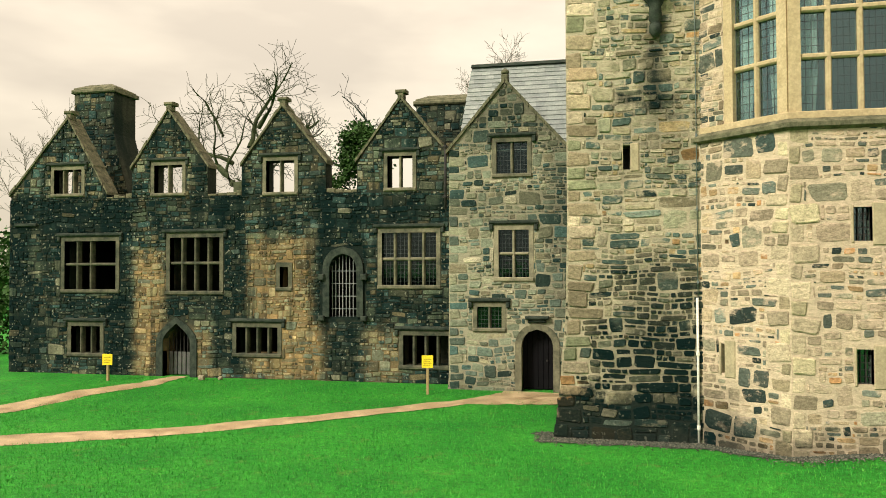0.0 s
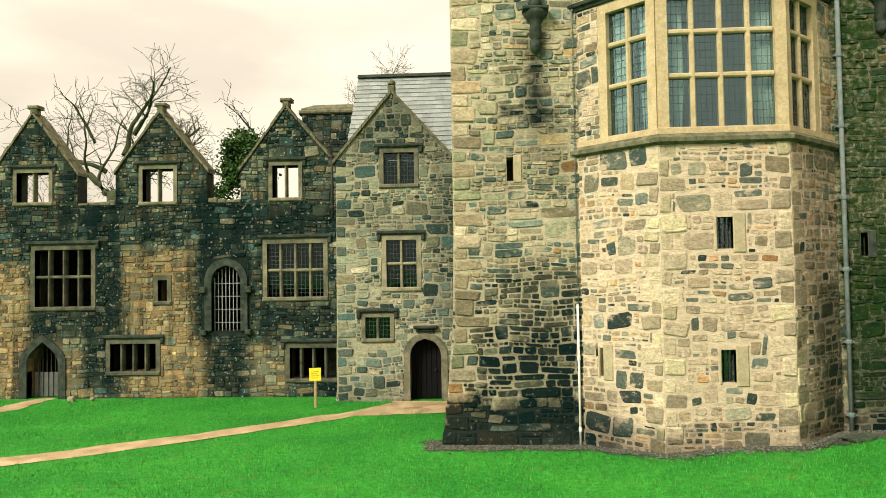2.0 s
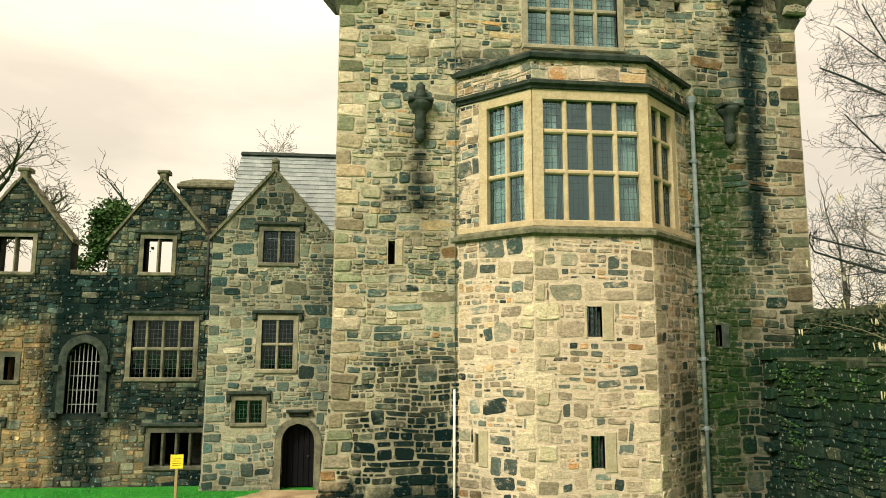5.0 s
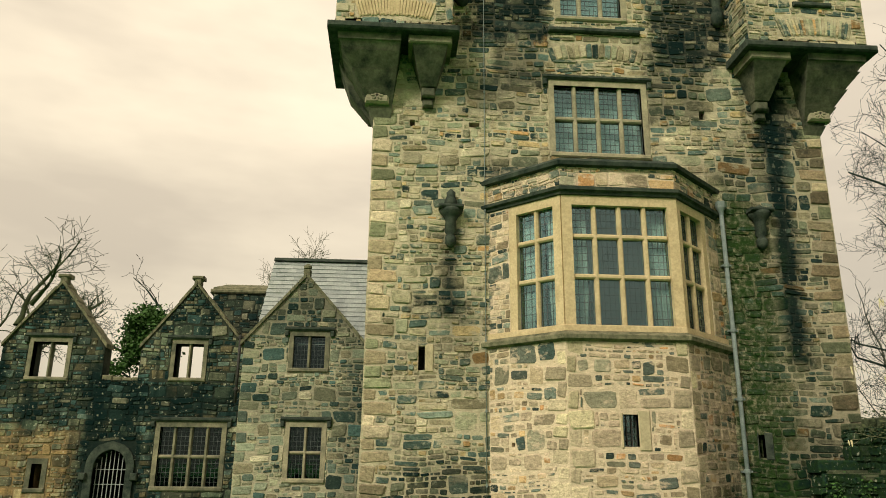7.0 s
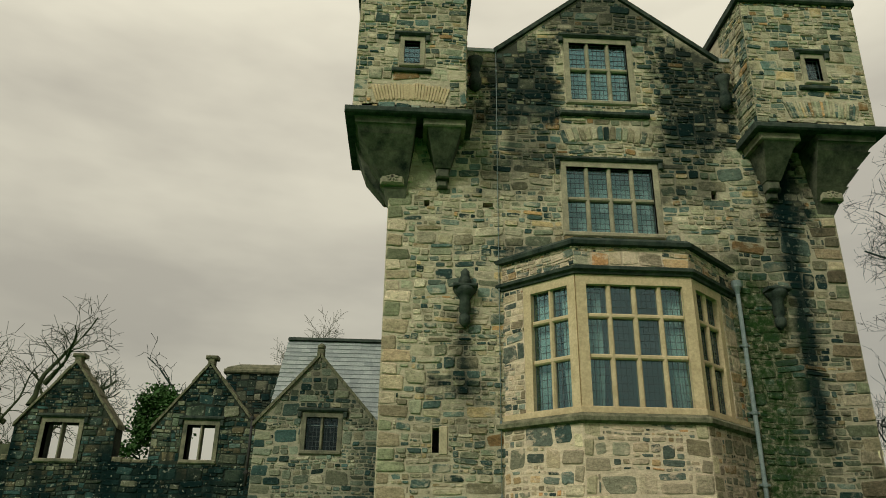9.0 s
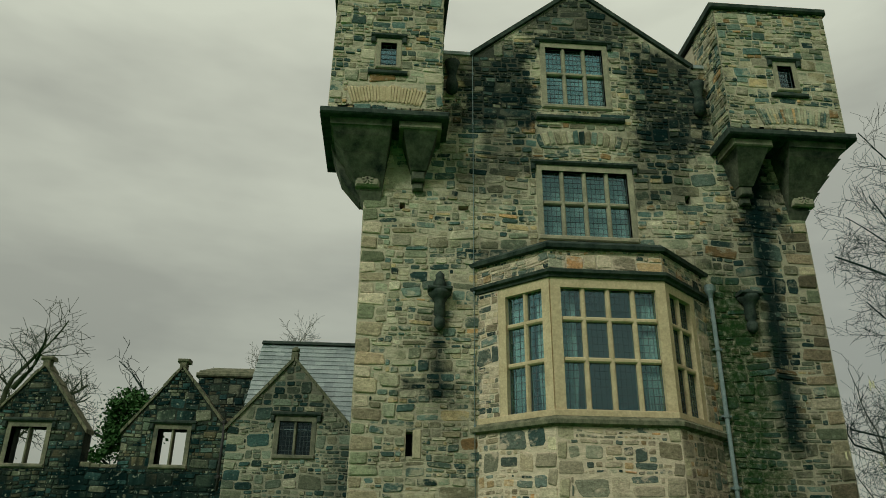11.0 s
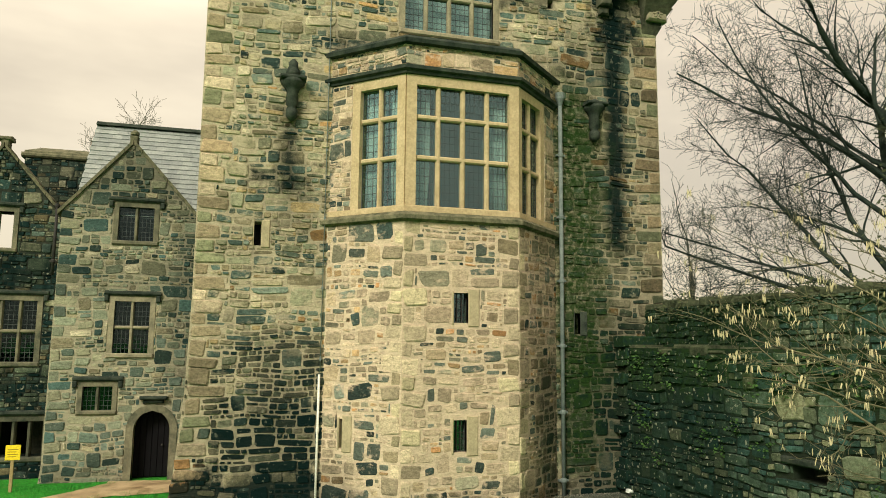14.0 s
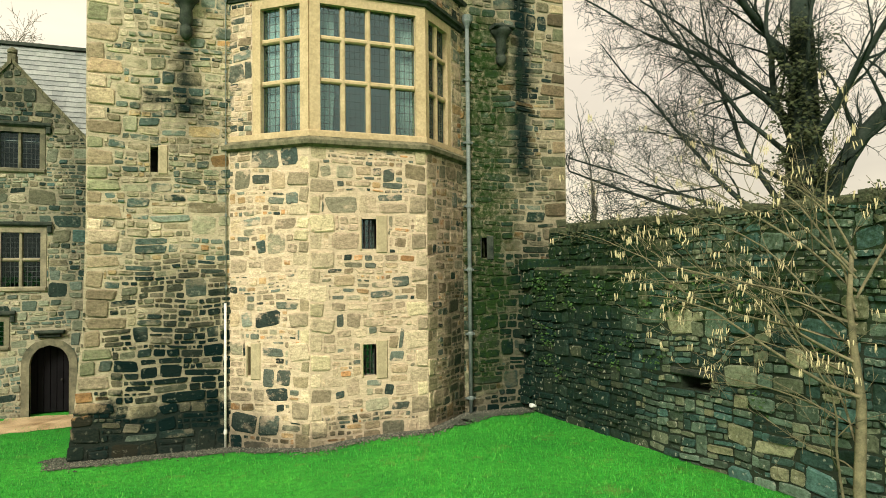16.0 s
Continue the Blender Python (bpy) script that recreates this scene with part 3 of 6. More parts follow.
# ---- windows ----
def mullioned(parent, M, u0, u1, v0, v1, cols, rows, w=0.0, stone=None, glazed=True, hood=True, rim=0.16, bar=0.11, deep=0.22, leads=(0.14, 0.17), gone=(), sill=True, hood_stone=None, glass=None):
    """A stone window: frame with head, jambs and sill; mullions, transoms, panes and leading below it. rows: list of row shares from the bottom."""
    stone = stone or M_DRESSED
    bm = bmesh.new()
    o = w + 0.03
    pierced(bm, rect(u0 - rim, u1 + rim, v0 - 0.03, v1 + rim * 1.1), [rect(u0, u1, v0, v1)], w - deep, o, M)
    win = part("window", bm, stone, parent)
    if sill:
        bm = bmesh.new()
        block(bm, u0 - rim * 1.1, u1 + rim * 1.1, v0 - rim * 0.9, v0 + 0.012, w - deep * 0.8, o + 0.05, M, 0.04)
        part("sill", bm, stone, win)
    cw = (u1 - u0 - bar * (cols - 1)) / cols
    total = sum(rows)
    hv = v1 - v0 - bar * (len(rows) - 1)
    for i in range(1, cols):
        if i in gone:
            continue
        bm = bmesh.new()
        x = u0 + i * cw + (i - 1) * bar
        prism_shape = [(x, -deep * 0.9 + w), (x + bar, -deep * 0.9 + w), (x + bar, w - 0.07), (x + bar * 0.72, w - 0.015), (x + bar * 0.28, w - 0.015), (x, w - 0.07)]
        a = [bm.verts.new(M @ Vector((p, v0, q))) for p, q in prism_shape]
        b = [bm.verts.new(M @ Vector((p, v1, q))) for p, q in prism_shape]
        for j in range(6):
            bm.faces.new((a[j], a[(j + 1) % 6], b[(j + 1) % 6], b[j]))
        bm.faces.new(a[::-1])
        bm.faces.new(b)
        part("mullion", bm, stone, win)
    z = v0
    panes = []
    for j, share in enumerate(rows):
        h = hv * share / total
        if j:
            bm = bmesh.new()
            block(bm, u0, u1, z, z + bar, w - deep * 0.88, w - 0.02, M, 0.035)
            part("transom", bm, stone, win)
            z += bar
        for i in range(cols):
            x = u0 + i * (cw + bar)
            panes.append((x, x + cw, z, z + h))
        z += h
    if glazed:
        lead = bmesh.new()
        for x0, x1, z0, z1 in panes:
            bm = bmesh.new()
            prism(bm, [(x0, z0), (x1, z0), (x1, z1), (x0, z1)], w - 0.135, w - 0.13, M)
            pane = part("pane", bm, glass or M_GLASS, win)
            pane.visible_shadow = False
            nx, nz = max(2, round((x1 - x0) / leads[0])), max(2, round((z1 - z0) / leads[1]))
            for i in range(nx + 1):
                x = x0 + (x1 - x0) * i / nx
                t = 0.005 if 0 < i < nx else 0.013
                block(lead, x - t, x + t, z0, z1, w - 0.13, w - 0.118, M)
            for i in range(nz + 1):
                zz = z0 + (z1 - z0) * i / nz
                t = 0.005 if 0 < i < nz else 0.013
                block(lead, x0, x1, zz - t, zz + t, w - 0.13, w - 0.117, M)
        tagged(part("leading", lead, M_LEAD, win, "dark lead cames and iron casements"), kind="stuff")
    if hood:
        bm = bmesh.new()
        t = v1 + rim * 1.1
        e = rim + 0.16
        prof = [(0.0, 0.0), (0.07, 0.0), (0.13, 0.06), (0.13, 0.12), (0.0, 0.17)]
        a = [bm.verts.new(M @ Vector((u0 - e, t + q, w + p))) for p, q in prof]
        b = [bm.verts.new(M @ Vector((u1 + e, t + q, w + p))) for p, q in prof]
        for j in range(5):
            bm.faces.new((a[j], a[(j + 1) % 5], b[(j + 1) % 5], b[j]))
        bm.faces.new(a[::-1])
        bm.faces.new(b)
        for x in (u0 - e, u1 + e - 0.14):
            block(bm, x, x + 0.14, t - 0.2, t + 0.02, w, w + 0.11, M, 0.03)
        part("hood_mould", bm, hood_stone or M_DARKSTONE, win, "dark weathered hood mould")
    return win


def hole_of(u0, u1, v0, v1, rim=0.16, hood=True):
    """The ground that a window takes out of the rubble."""
    return rect(u0 - rim * 1.1, u1 + rim * 1.1, v0 - rim * 0.9, v1 + rim * 1.1 + (0.1 if hood else 0))


def loft(bm, rings):
    """Joins rings of points, each with the same count, and closes the ends."""
    vs = [[bm.verts.new(p) for p in ring] for ring in rings]
    n = len(rings[0])
    for a, b in zip(vs, vs[1:]):
        for i in range(n):
            bm.faces.new((a[i], a[(i + 1) % n], b[(i + 1) % n], b[i]))
    bm.faces.new(vs[0][::-1])
    bm.faces.new(vs[-1])


def tube(bm, points, radius, sides=8):
    rings = []
    for i, p in enumerate(points):
        p = Vector(p)
        d = (Vector(points[min(i + 1, len(points) - 1)]) - Vector(points[max(i - 1, 0)])).normalized()
        x = d.orthogonal().normalized()
        y = d.cross(x)
        rr = radius[i] if isinstance(radius, (list, tuple)) else radius
        rings.append([p + (x * math.cos(6.2832 * k / sides) + y * math.sin(6.2832 * k / sides)) * rr for k in range(sides)])
    loft(bm, rings)


def turned(bm, profile, centre, sides=12, squash=1.0):
    """A turned shape: (radius, height) pairs round a vertical axis."""
    c = Vector(centre)
    loft(bm, [[c + Vector((r * math.cos(6.2832 * k / sides), squash * r * math.sin(6.2832 * k / sides), z)) for k in range(sides)] for r, z in profile])


# ---- ground ----
def smooth(a, b, x):
    t = min(1.0, max(0.0, (x - a) / (b - a)))
    return t * t * (3 - 2 * t)


def ground_z(x, y):
    """The lawn: level before the ruin, a little higher beside the bay and the yard wall, a bank under the viewer."""
    z = 0.33 * smooth(2.0, 6.5, x) * (1 - smooth(24, 30, y))
    z += 2.6 * (1 - smooth(0.5, 11.0, math.hypot(x * 0.55, y))) * (1 - smooth(6, 10.5, x) * 0.8)
    return z - 0.03


def make_ground():
    xs = sorted({*[-3000, -900, -300, -120, -70, -45, -36], *[-30 + 0.75 * i for i in range(68)], *[22, 26, 32, 45, 80, 200, 700, 3000]})
    ys = sorted({*[-3000, -700, -200, -80, -40, -20], *[-12 + 0.75 * i for i in range(70)], *[42, 46, 55, 80, 150, 400, 1200, 3500]})
    vs = [(x, y, ground_z(x, y) + (0.02 * noise.noise((x * 0.6, y * 0.6, 0)) if abs(x) < 30 and abs(y) < 40 else 0)) for y in ys for x in xs]
    n = len(xs)
    fs = [(j * n + i, j * n + i + 1, (j + 1) * n + i + 1, (j + 1) * n + i) for j in range(len(ys) - 1) for i in range(n - 1)]
    return tagged(part("ground", (vs, fs), M_GRASS, None, smooth=True), "bright green wet mown lawn reaching the castle walls", "lawn", kind="structure")


ground = make_ground()


def ribbon(name, rows, material, label, lift=0.03):
    """A strip laid on the lawn; rows of left x, y and right x, y."""
    vs, fs = [], []
    fine = []
    for (a, b) in zip(rows, rows[1:]):
        for k in range(6):
            f = k / 6
            fine.append([p + (q - p) * f for p, q in zip(a, b)])
    fine.append(list(rows[-1]))
    for i, (ax, ay, bx, by) in enumerate(fine):
        j = 0.10 if name == "path" else 0.14
        ax, ay, bx, by = ax + rng.uniform(-j, j), ay + rng.uniform(-j, j), bx + rng.uniform(-j, j), by + rng.uniform(-j, j)
        for k in range(4):
            f = k / 3
            x, y = ax + (bx - ax) * f, ay + (by - ay) * f
            vs.append((x, y, ground_z(x, y) + lift + (0.012 if 0 < k < 3 else -0.012)))
    for i in range(len(fine) - 1):
        for k in range(3):
            fs.append((i * 4 + k, i * 4 + k + 1, i * 4 + k + 5, i * 4 + k + 4))
    return tagged(part(name, (vs, fs), material, None, smooth=True), label, "path", kind="structure")


PATH_A = [(-24.5, 13.6, -23.4, 12.6), (-15.78, 17.25, -14.83, 16.2), (-11.8, 18.95, -11.32, 18.1), (-7.87, 21.9, -7.55, 20.95), (-4.33, 24.95, -4.19, 24.0), (-3.3, 26.7, -2.2, 24.3), (-1.3, 26.75, -1.0, 24.6)]
PATH_B = [(-21.5, 17.6, -20.4, 17.0), (-19.3, 20.6, -18.0, 20.1), (-18.75, 24.1, -17.5, 23.6), (-17.6, 26.2, -16.6, 25.6), (-17.4, 27.9, -16.6, 27.9)]
ribbon("path", PATH_A, M_PATH, "wet reddish gravel footpath winding across the lawn")
ribbon("path", PATH_B, M_PATH, "wet reddish gravel footpath leading to the ruin's doorway")
ribbon("gravel_strip", [(-1.25, 20.3, -1.75, 20.2), (-1.15, 19.6, -1.6, 19.1), (0.5, 19.7, 0.4, 19.15), (2.4, 19.7, 2.3, 19.25), (4.2, 18.1, 3.95, 17.75), (5.8, 18.1, 5.8, 17.75), (7.3, 18.1, 7.5, 17.75), (8.4, 19.0, 8.5, 18.3), (9.2, 19.7, 9.2, 18.7), (11.1, 19.7, 11.05, 19.0)], M_GRAVEL, "dark grey gravel drain strip at the tower's foot")


# ---- tower ----
TY = 19.67
TW = at_y(TY)
tower = thing("tower_house", (5.9, TY, 0), "tall rubble stone tower house with mullioned windows and corner turrets", "tower")
T_OUT = [(-0.3, -1.24, 12.62), (1.2, -1.05, 12.62), (3.2, -0.88, 12.62), (5.6, -0.82, 12.62), (19.62, -0.82, 12.62)]
GABLE_OUT = [(19.62, 2.5, 9.6), (22.45, 5.9, 6.0)]
TOPW, MIDW = (4.82, 6.72, 17.9, 20.12), (4.52, 7.17, 13.33, 15.5)
SLITS = [(0.62, 0.80, 6.95, 7.58), (9.68, 9.86, 4.8, 5.4)]
PUTLOGS = [(0.24, 0.40, 13.98, 14.2), (1.98, 2.28, 14.02, 14.18), (8.92, 9.1, 14.56, 14.84)]
t_holes = [rect(*MIDW), rect(TOPW[0], TOPW[1], TOPW[2], 19.7)] + [rect(*s) for s in SLITS + PUTLOGS]
bm = bmesh.new()
pierced(bm, T_OUT, t_holes + [rect(2.9, 8.7, 7.7, 11.9)], -1.2, 0, TW)
tower_front = part("wall", bm, M_TOWER_BED, tower, "rubble front wall in pale mortar")
bm = bmesh.new()
pierced(bm, GABLE_OUT, [rect(TOPW[0], TOPW[1], 19.5, TOPW[3])], -0.9, 0, TW)
gable = part("gable", bm, M_TOWER_BED, tower)
bm = bmesh.new()
block(bm, -0.82, 0.3, -0.3, 19.6, -12, -1.2, TW)
block(bm, 11.5, 12.62, -0.3, 19.6, -12, -1.2, TW)
block(bm, -0.82, 12.62, -0.3, 19.6, -13, -12, TW)
part("side_walls", bm, M_TOWER, tower)
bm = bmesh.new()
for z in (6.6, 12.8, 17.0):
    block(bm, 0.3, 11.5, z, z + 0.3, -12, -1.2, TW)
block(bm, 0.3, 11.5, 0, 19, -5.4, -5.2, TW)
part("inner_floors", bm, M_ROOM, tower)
bm = bmesh.new()
prism(bm, [(2.3, 19.45), (5.95, 22.6), (9.75, 19.45)], -12.6, -0.9, TW)
block(bm, -0.9, 2.45, 19.6, 19.72, -12.6, 0.06, TW)
block(bm, 9.65, 12.7, 19.6, 19.72, -12.6, 0.06, TW)
part("roof", bm, M_SLATE, tower, "grey slate roof")
bm = bmesh.new()
for a, b in (((2.35, 19.55), (5.95, 22.5)), ((9.75, 19.55), (5.95, 22.5))):
    d = Vector((b[0] - a[0], b[1] - a[1])).normalized() * 0.02
    prism(bm, [a, b, (b[0], b[1] + 0.17), (a[0], a[1] + 0.17)], -0.95, 0.09, TW)
part("gable_coping", bm, M_DARKSTONE, tower, "dark stone gable coping")
bm = bmesh.new()
block(bm, 11.0, 11.55, 20, 21.75, -4.6, -4.0, TW, 0.04)
part("chimney", bm, M_DARKSTONE, tower)
for s in SLITS:
    bm = bmesh.new()
    for u0, u1 in ((s[0] - 0.02, s[0]), (s[1], s[1] + 0.22)):
        block(bm, u0, u1, s[2] - 0.05, s[3] + 0.05, -0.15, 0.03, TW, 0.02)
    part("slit_jamb", bm, M_PALEJAMB if s[0] < 5 else M_DARKSTONE, tower, "dressed jambs of a narrow slit")
    # dark plate closing the slit from behind
    bm = bmesh.new()
    block(bm, s[0] - 0.1, s[1] + 0.1, s[2], s[3], -0.75, -0.6, TW)
    part("slit_backing", bm, M_IRON, tower)
mullioned(tower, TW, *MIDW, 4, [1.05, 1.0], rim=0.17, bar=0.13, stone=M_DRESSED)
mullioned(tower, TW, *TOPW, 3, [1.25, 1.0], rim=0.17, bar=0.13, stone=M_DRESSED)
# pale panels added behind the panes to give the brightness of reflected sky
for q in (MIDW, TOPW):
    bm = bmesh.new()
    block(bm, q[0] - 0.1, q[1] + 0.1, q[2] - 0.1, q[3] + 0.1, -0.5, -0.49, TW)
    tagged(part("reflection_panel", bm, M_CURTAIN, None), "added pale panel behind the leaded window, standing in for reflected sky", "blind", "tower window blinds")
bm = bmesh.new()
block(bm, 4.4, 7.25, 17.3, 17.46, 0, 0.16, TW, 0.04)
part("string_course", bm, M_DARKSTONE, tower)
# relieving arch of upright stones between the two windows
ARCH_STONES = []
for i in range(15):
    f = (i - 7) / 7
    u, v = 5.85 + f * 1.35, 16.72 - 0.16 * f * f
    ARCH_STONES.append((u, v, f * -0.32))
for u, v, a in ARCH_STONES:
    ob = new("stone", stone_mesh(rng.randrange(14), M_TOWER))
    ob.parent = tower_front
    ob.matrix_basis = TW @ Matrix.Translation((u, v, -0.01)) @ Matrix.Rotation(a, 4, "Z") @ Matrix.Diagonal((0.17, 0.52, 0.06, 1))
QUOINS = []
for edge, sgn in ((-0.82, 1), (12.62, -1)):
    z, k = 0.0, 0
    while z < 19.3:
        h = rng.uniform(0.26, 0.46)
        w = (0.75 if k % 2 else 0.42) * rng.uniform(0.8, 1.25)
        e = edge if z > 3 or sgn < 0 else edge - 0.40 * (3 - z) / 3
        QUOINS.append((e, e + w, z, z + h) if sgn > 0 else (e - w, e, z, z + h))
        z += h
        k += 1
quoin_holes = [rect(u0, u1, v0, v1) for u0, u1, v0, v1 in QUOINS if v0 > -1]
t_clear = [hole_of(*MIDW, 0.17), hole_of(*TOPW, 0.17)] + [rect(s[0] - 0.02, s[1] + 0.22, s[2] - 0.05, s[3] + 0.05) for s in SLITS] + [rect(*p) for p in PUTLOGS]
t_clear += [rect(4.42, 7.28, 16.42, 17.02), rect(4.4, 7.25, 17.3, 17.46), rect(3.0, 8.6, -0.3, 12.2)]
face(TW, T_OUT, t_clear + quoin_holes, M_TOWER, tower_front, 21, 0.37, near=lambda u, v: u < 2.6 and v < 9.5, gap=0.036, rounded=True, whole=0.15)
face(TW, GABLE_OUT, [hole_of(*TOPW, 0.17)], M_TOWER, gable, 22, 0.33, gap=0.03, rounded=True, whole=0.15)

# bay
BAY = [(2.5, TY), (4.2, 18.0), (7.3, 18.0), (9.1, TY)]


def bay_frames(grow=0.0):
    """The three faces of the bay: frame and length of each. grow: how far they stand out."""
    out = []
    for (ax, ay), (bx, by) in zip(BAY, BAY[1:]):
        turn = math.degrees(math.atan2(by - ay, bx - ax))
        out.append((plane(ax, ay, 0, turn), math.hypot(bx - ax, by - ay)))
    return out


def bay_ring(out):
    """Corners of the bay's outline moved outwards by out metres."""
    k = 0.4142 * out
    return [(2.5 - out * 1.41, TY), (4.2 - k, 18.0 - out), (7.3 + k, 18.0 - out), (9.1 + out * 1.41, TY)]


def bay_band(name, levels, material, parent, label=""):
    """A moulding round the bay: (out, z) pairs from bottom to top."""
    bm = bmesh.new()
    rings = []
    for o, z in levels:
        rings.append([Vector((x, y, z)) for x, y in bay_ring(o)] + [Vector((9.0, TY + 0.2, z)), Vector((2.6, TY + 0.2, z))])
    loft(bm, rings)
    return part(name, bm, material, parent, label)


SLIT_U, SLIT_Z, HOLE_U, HOLE_Z = 0.57, 1.84, 0.757, 5.05
SMALL = [(5.53, 5.91, 5.0, 5.76), (5.55, 5.89, 1.82, 2.6)]
for i, (M, L) in enumerate(bay_frames()):
    bm = bmesh.new()
    holes = [rect(s[0] - 4.2, s[1] - 4.2, s[2], s[3]) for s in SMALL] if i == 1 else ([rect(SLIT_U, SLIT_U + 0.09, SLIT_Z, SLIT_Z + 0.72)] if i == 0 else [])
    pierced(bm, rect(0, L, -0.3, 7.6), holes + ([rect(HOLE_U - 0.05, HOLE_U + 0.05, HOLE_Z - 0.05, HOLE_Z + 0.05)] if i == 0 else []), -0.35, 0, M)
    w = part("bay_wall", bm, M_BAY_BED, tower, "pale rubble bay wall in light mortar")
    corners = []
    z, k = 0.0, 0
    while z < 7.3:
        h = rng.uniform(0.28, 0.5)
        a = (0.55 if k % 2 else 0.3) * rng.uniform(0.8, 1.2)
        b = (0.3 if k % 2 else 0.55) * rng.uniform(0.8, 1.2)
        if i > 0:
            corners.append((0, a, z, min(z + h, 7.6)))
        if i < 2:
            corners.append((L - b, L, z, min(z + h, 7.6)))
        z += h
        k += 1
    clear = [rect(h[0][1] - 0.06, h[0][2] + 0.32, h[0][0] - 0.12, h[-1][0] + 0.12) for h in holes]
    if i == 0:
        clear.append(rect(HOLE_U - 0.07, HOLE_U + 0.07, HOLE_Z - 0.07, HOLE_Z + 0.07))
    lay = [rect(*c) for c in corners]
    face(M, rect(0, L, -0.3, 7.6), clear + lay, M_BAY, w, 31 + i, 0.37, near=lambda u, v: True, most=300 if i == 1 else 150, depth=(0.012, 0.035), gap=0.06, rounded=True, whole=0.4)
    STONE_JOBS.append((M, None, corners, M_QUOIN, w, 41 + i, 0, lambda u, v: True, 60, {"gap": 0.03}))
    for h in holes:
        bm = bmesh.new()
        u0, u1, v0, v1 = h[0][1], h[0][2], h[0][0], h[-1][0]
        block(bm, u0 - 0.05, u0, v0 - 0.04, v1 + 0.04, -0.2, 0.035, M, 0.025)
        block(bm, u1, u1 + 0.3, v0 - 0.1, v1 + 0.1, -0.2, 0.03, M, 0.025)
        part("opening_jamb", bm, M_PALEJAMB, w, "dressed sandstone jambs")
        bm = bmesh.new()
        block(bm, u0, u1, v0, v1, -0.20, -0.19, M)
        g = part("pane", bm, M_GLASS, w)
        g.visible_shadow = False
        # added dark panel stands in for the unlit inside behind the pane
        bm = bmesh.new()
        block(bm, u0 - 0.1, u1 + 0.1, v0 - 0.1, v1 + 0.1, -0.5, -0.4, M)
        part("unlit_room_backing", bm, M_IRON, w)
        bm = bmesh.new()
        n = 3 if u1 - u0 > 0.2 else 1
        for k in range(n + 1):
            x = u0 + (u1 - u0) * k / n
            block(bm, x - 0.012, x + 0.012, v0, v1, -0.17, -0.15, M)
        for k in range(6):
            x = v0 + (v1 - v0) * k / 5
            block(bm, u0, u1, x - 0.01, x + 0.01, -0.175, -0.155, M)
        part("grating", bm, M_IRON, w, "black iron bars")
bay_band("bay_string_course", [(0.0, 7.52), (0.14, 7.58), (0.15, 7.68), (0.02, 7.78), (-0.06, 7.80)], M_COPING, tower, "mossy weathered string course under the bay window")
bay_band("bay_sill", [(-0.04, 7.78), (0.03, 7.78), (0.03, 7.92), (-0.05, 7.95)], M_ASHLAR, tower, "yellow sandstone sill")
for i, (M, L) in enumerate(bay_frames()):
    if i == 1:
        u0, u1, cols = 0.30, L - 0.25, 4
    elif i == 0:
        u0, u1, cols = 0.95, L - 0.27, 2
    else:
        u0, u1, cols = 0.27, L - 0.95, 2
    mullioned(tower, M, u0, u1, 7.95, 11.13, cols, [1.55, 1.22, 1.0], w=-0.06, stone=M_ASHLAR, hood=False, rim=0.27 if i == 1 else 0.24, bar=0.13, deep=0.25, sill=False, leads=(0.15, 0.2))
    bm = bmesh.new()
    if i == 0:
        block(bm, 0, u0 - 0.24, 7.8, 11.4, -0.3, -0.02, M, 0.02)
    if i == 2:
        block(bm, u1 + 0.24, L, 7.8, 11.4, -0.3, -0.02, M, 0.02)
    if i != 1:
        part("bay_pier", bm, M_BAY_BED, tower)
    else:
        bm.free()
    if i != 1:
        span_u = (0.0, u0 - 0.24) if i == 0 else (u1 + 0.24, L)
        STONE_JOBS.append((M @ Matrix.Translation((0, 0, -0.02)), rect(*span_u, 7.8, 11.4), [], M_BAY, tower, 55 + i, 0.34, None, 0, {"depth": (0.02, 0.03)}))
    # curtains behind the glass
    n = 22
    for c0, c1 in ((u0 - 0.02, u0 + 0.45), (u1 - 0.45, u1 + 0.02)) if i == 1 else ((u0, u0 + 0.35), (u1 - 0.4, u1)):
        vs, fs = [], []
        for k in range(n + 1):
            f = k / n
            for z in (7.7, 8.9, 11.1):
                lean = 0.0 if z > 9 else (0.10 if c0 < u0 + 0.1 else -0.10) * (-1 if z < 8 else 0.0)
                vs.append(tuple(M @ Vector((c0 + (c1 - c0) * f + lean * 0.8, z, -0.42 + 0.035 * math.sin(f * 34) + 0.01 * math.sin(f * 13 + z)))))
        for k in range(n):
            for j in range(2):
                fs.append((k * 3 + j, k * 3 + j + 1, k * 3 + j + 4, k * 3 + j + 3))
        cur = tagged(part("curtain", (vs, fs), M_CURTAIN, None, smooth=True), "cream gathered curtain hanging inside the bay window", "curtain", "bay window curtains")
        sol = cur.modifiers.new("cloth", "SOLIDIFY")
        sol.thickness = 0.006
bay_band("bay_cornice", [(-0.06, 11.38), (0.03, 11.40), (0.05, 11.46), (0.13, 11.5), (0.14, 11.58), (0.02, 11.64)], M_DARKSTONE, tower, "dark weathered cornice")
bay_band("bay_parapet", [(-0.02, 11.6), (-0.02, 12.2)], M_BAY_BED, tower)
for i, (M, L) in enumerate(bay_frames()):
    STONE_JOBS.append((M, rect(0, L, 11.65, 12.2), [], M_BAY, tower, 51 + i, 0.26, None, 0, {"depth": (0.01, 0.02)}))
bay_band("bay_coping", [(0.0, 12.18), (0.13, 12.2), (0.16, 12.3), (0.02, 12.42), (-0.5, 12.5)], M_DARKSTONE, tower, "dark weathered coping")
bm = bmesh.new()
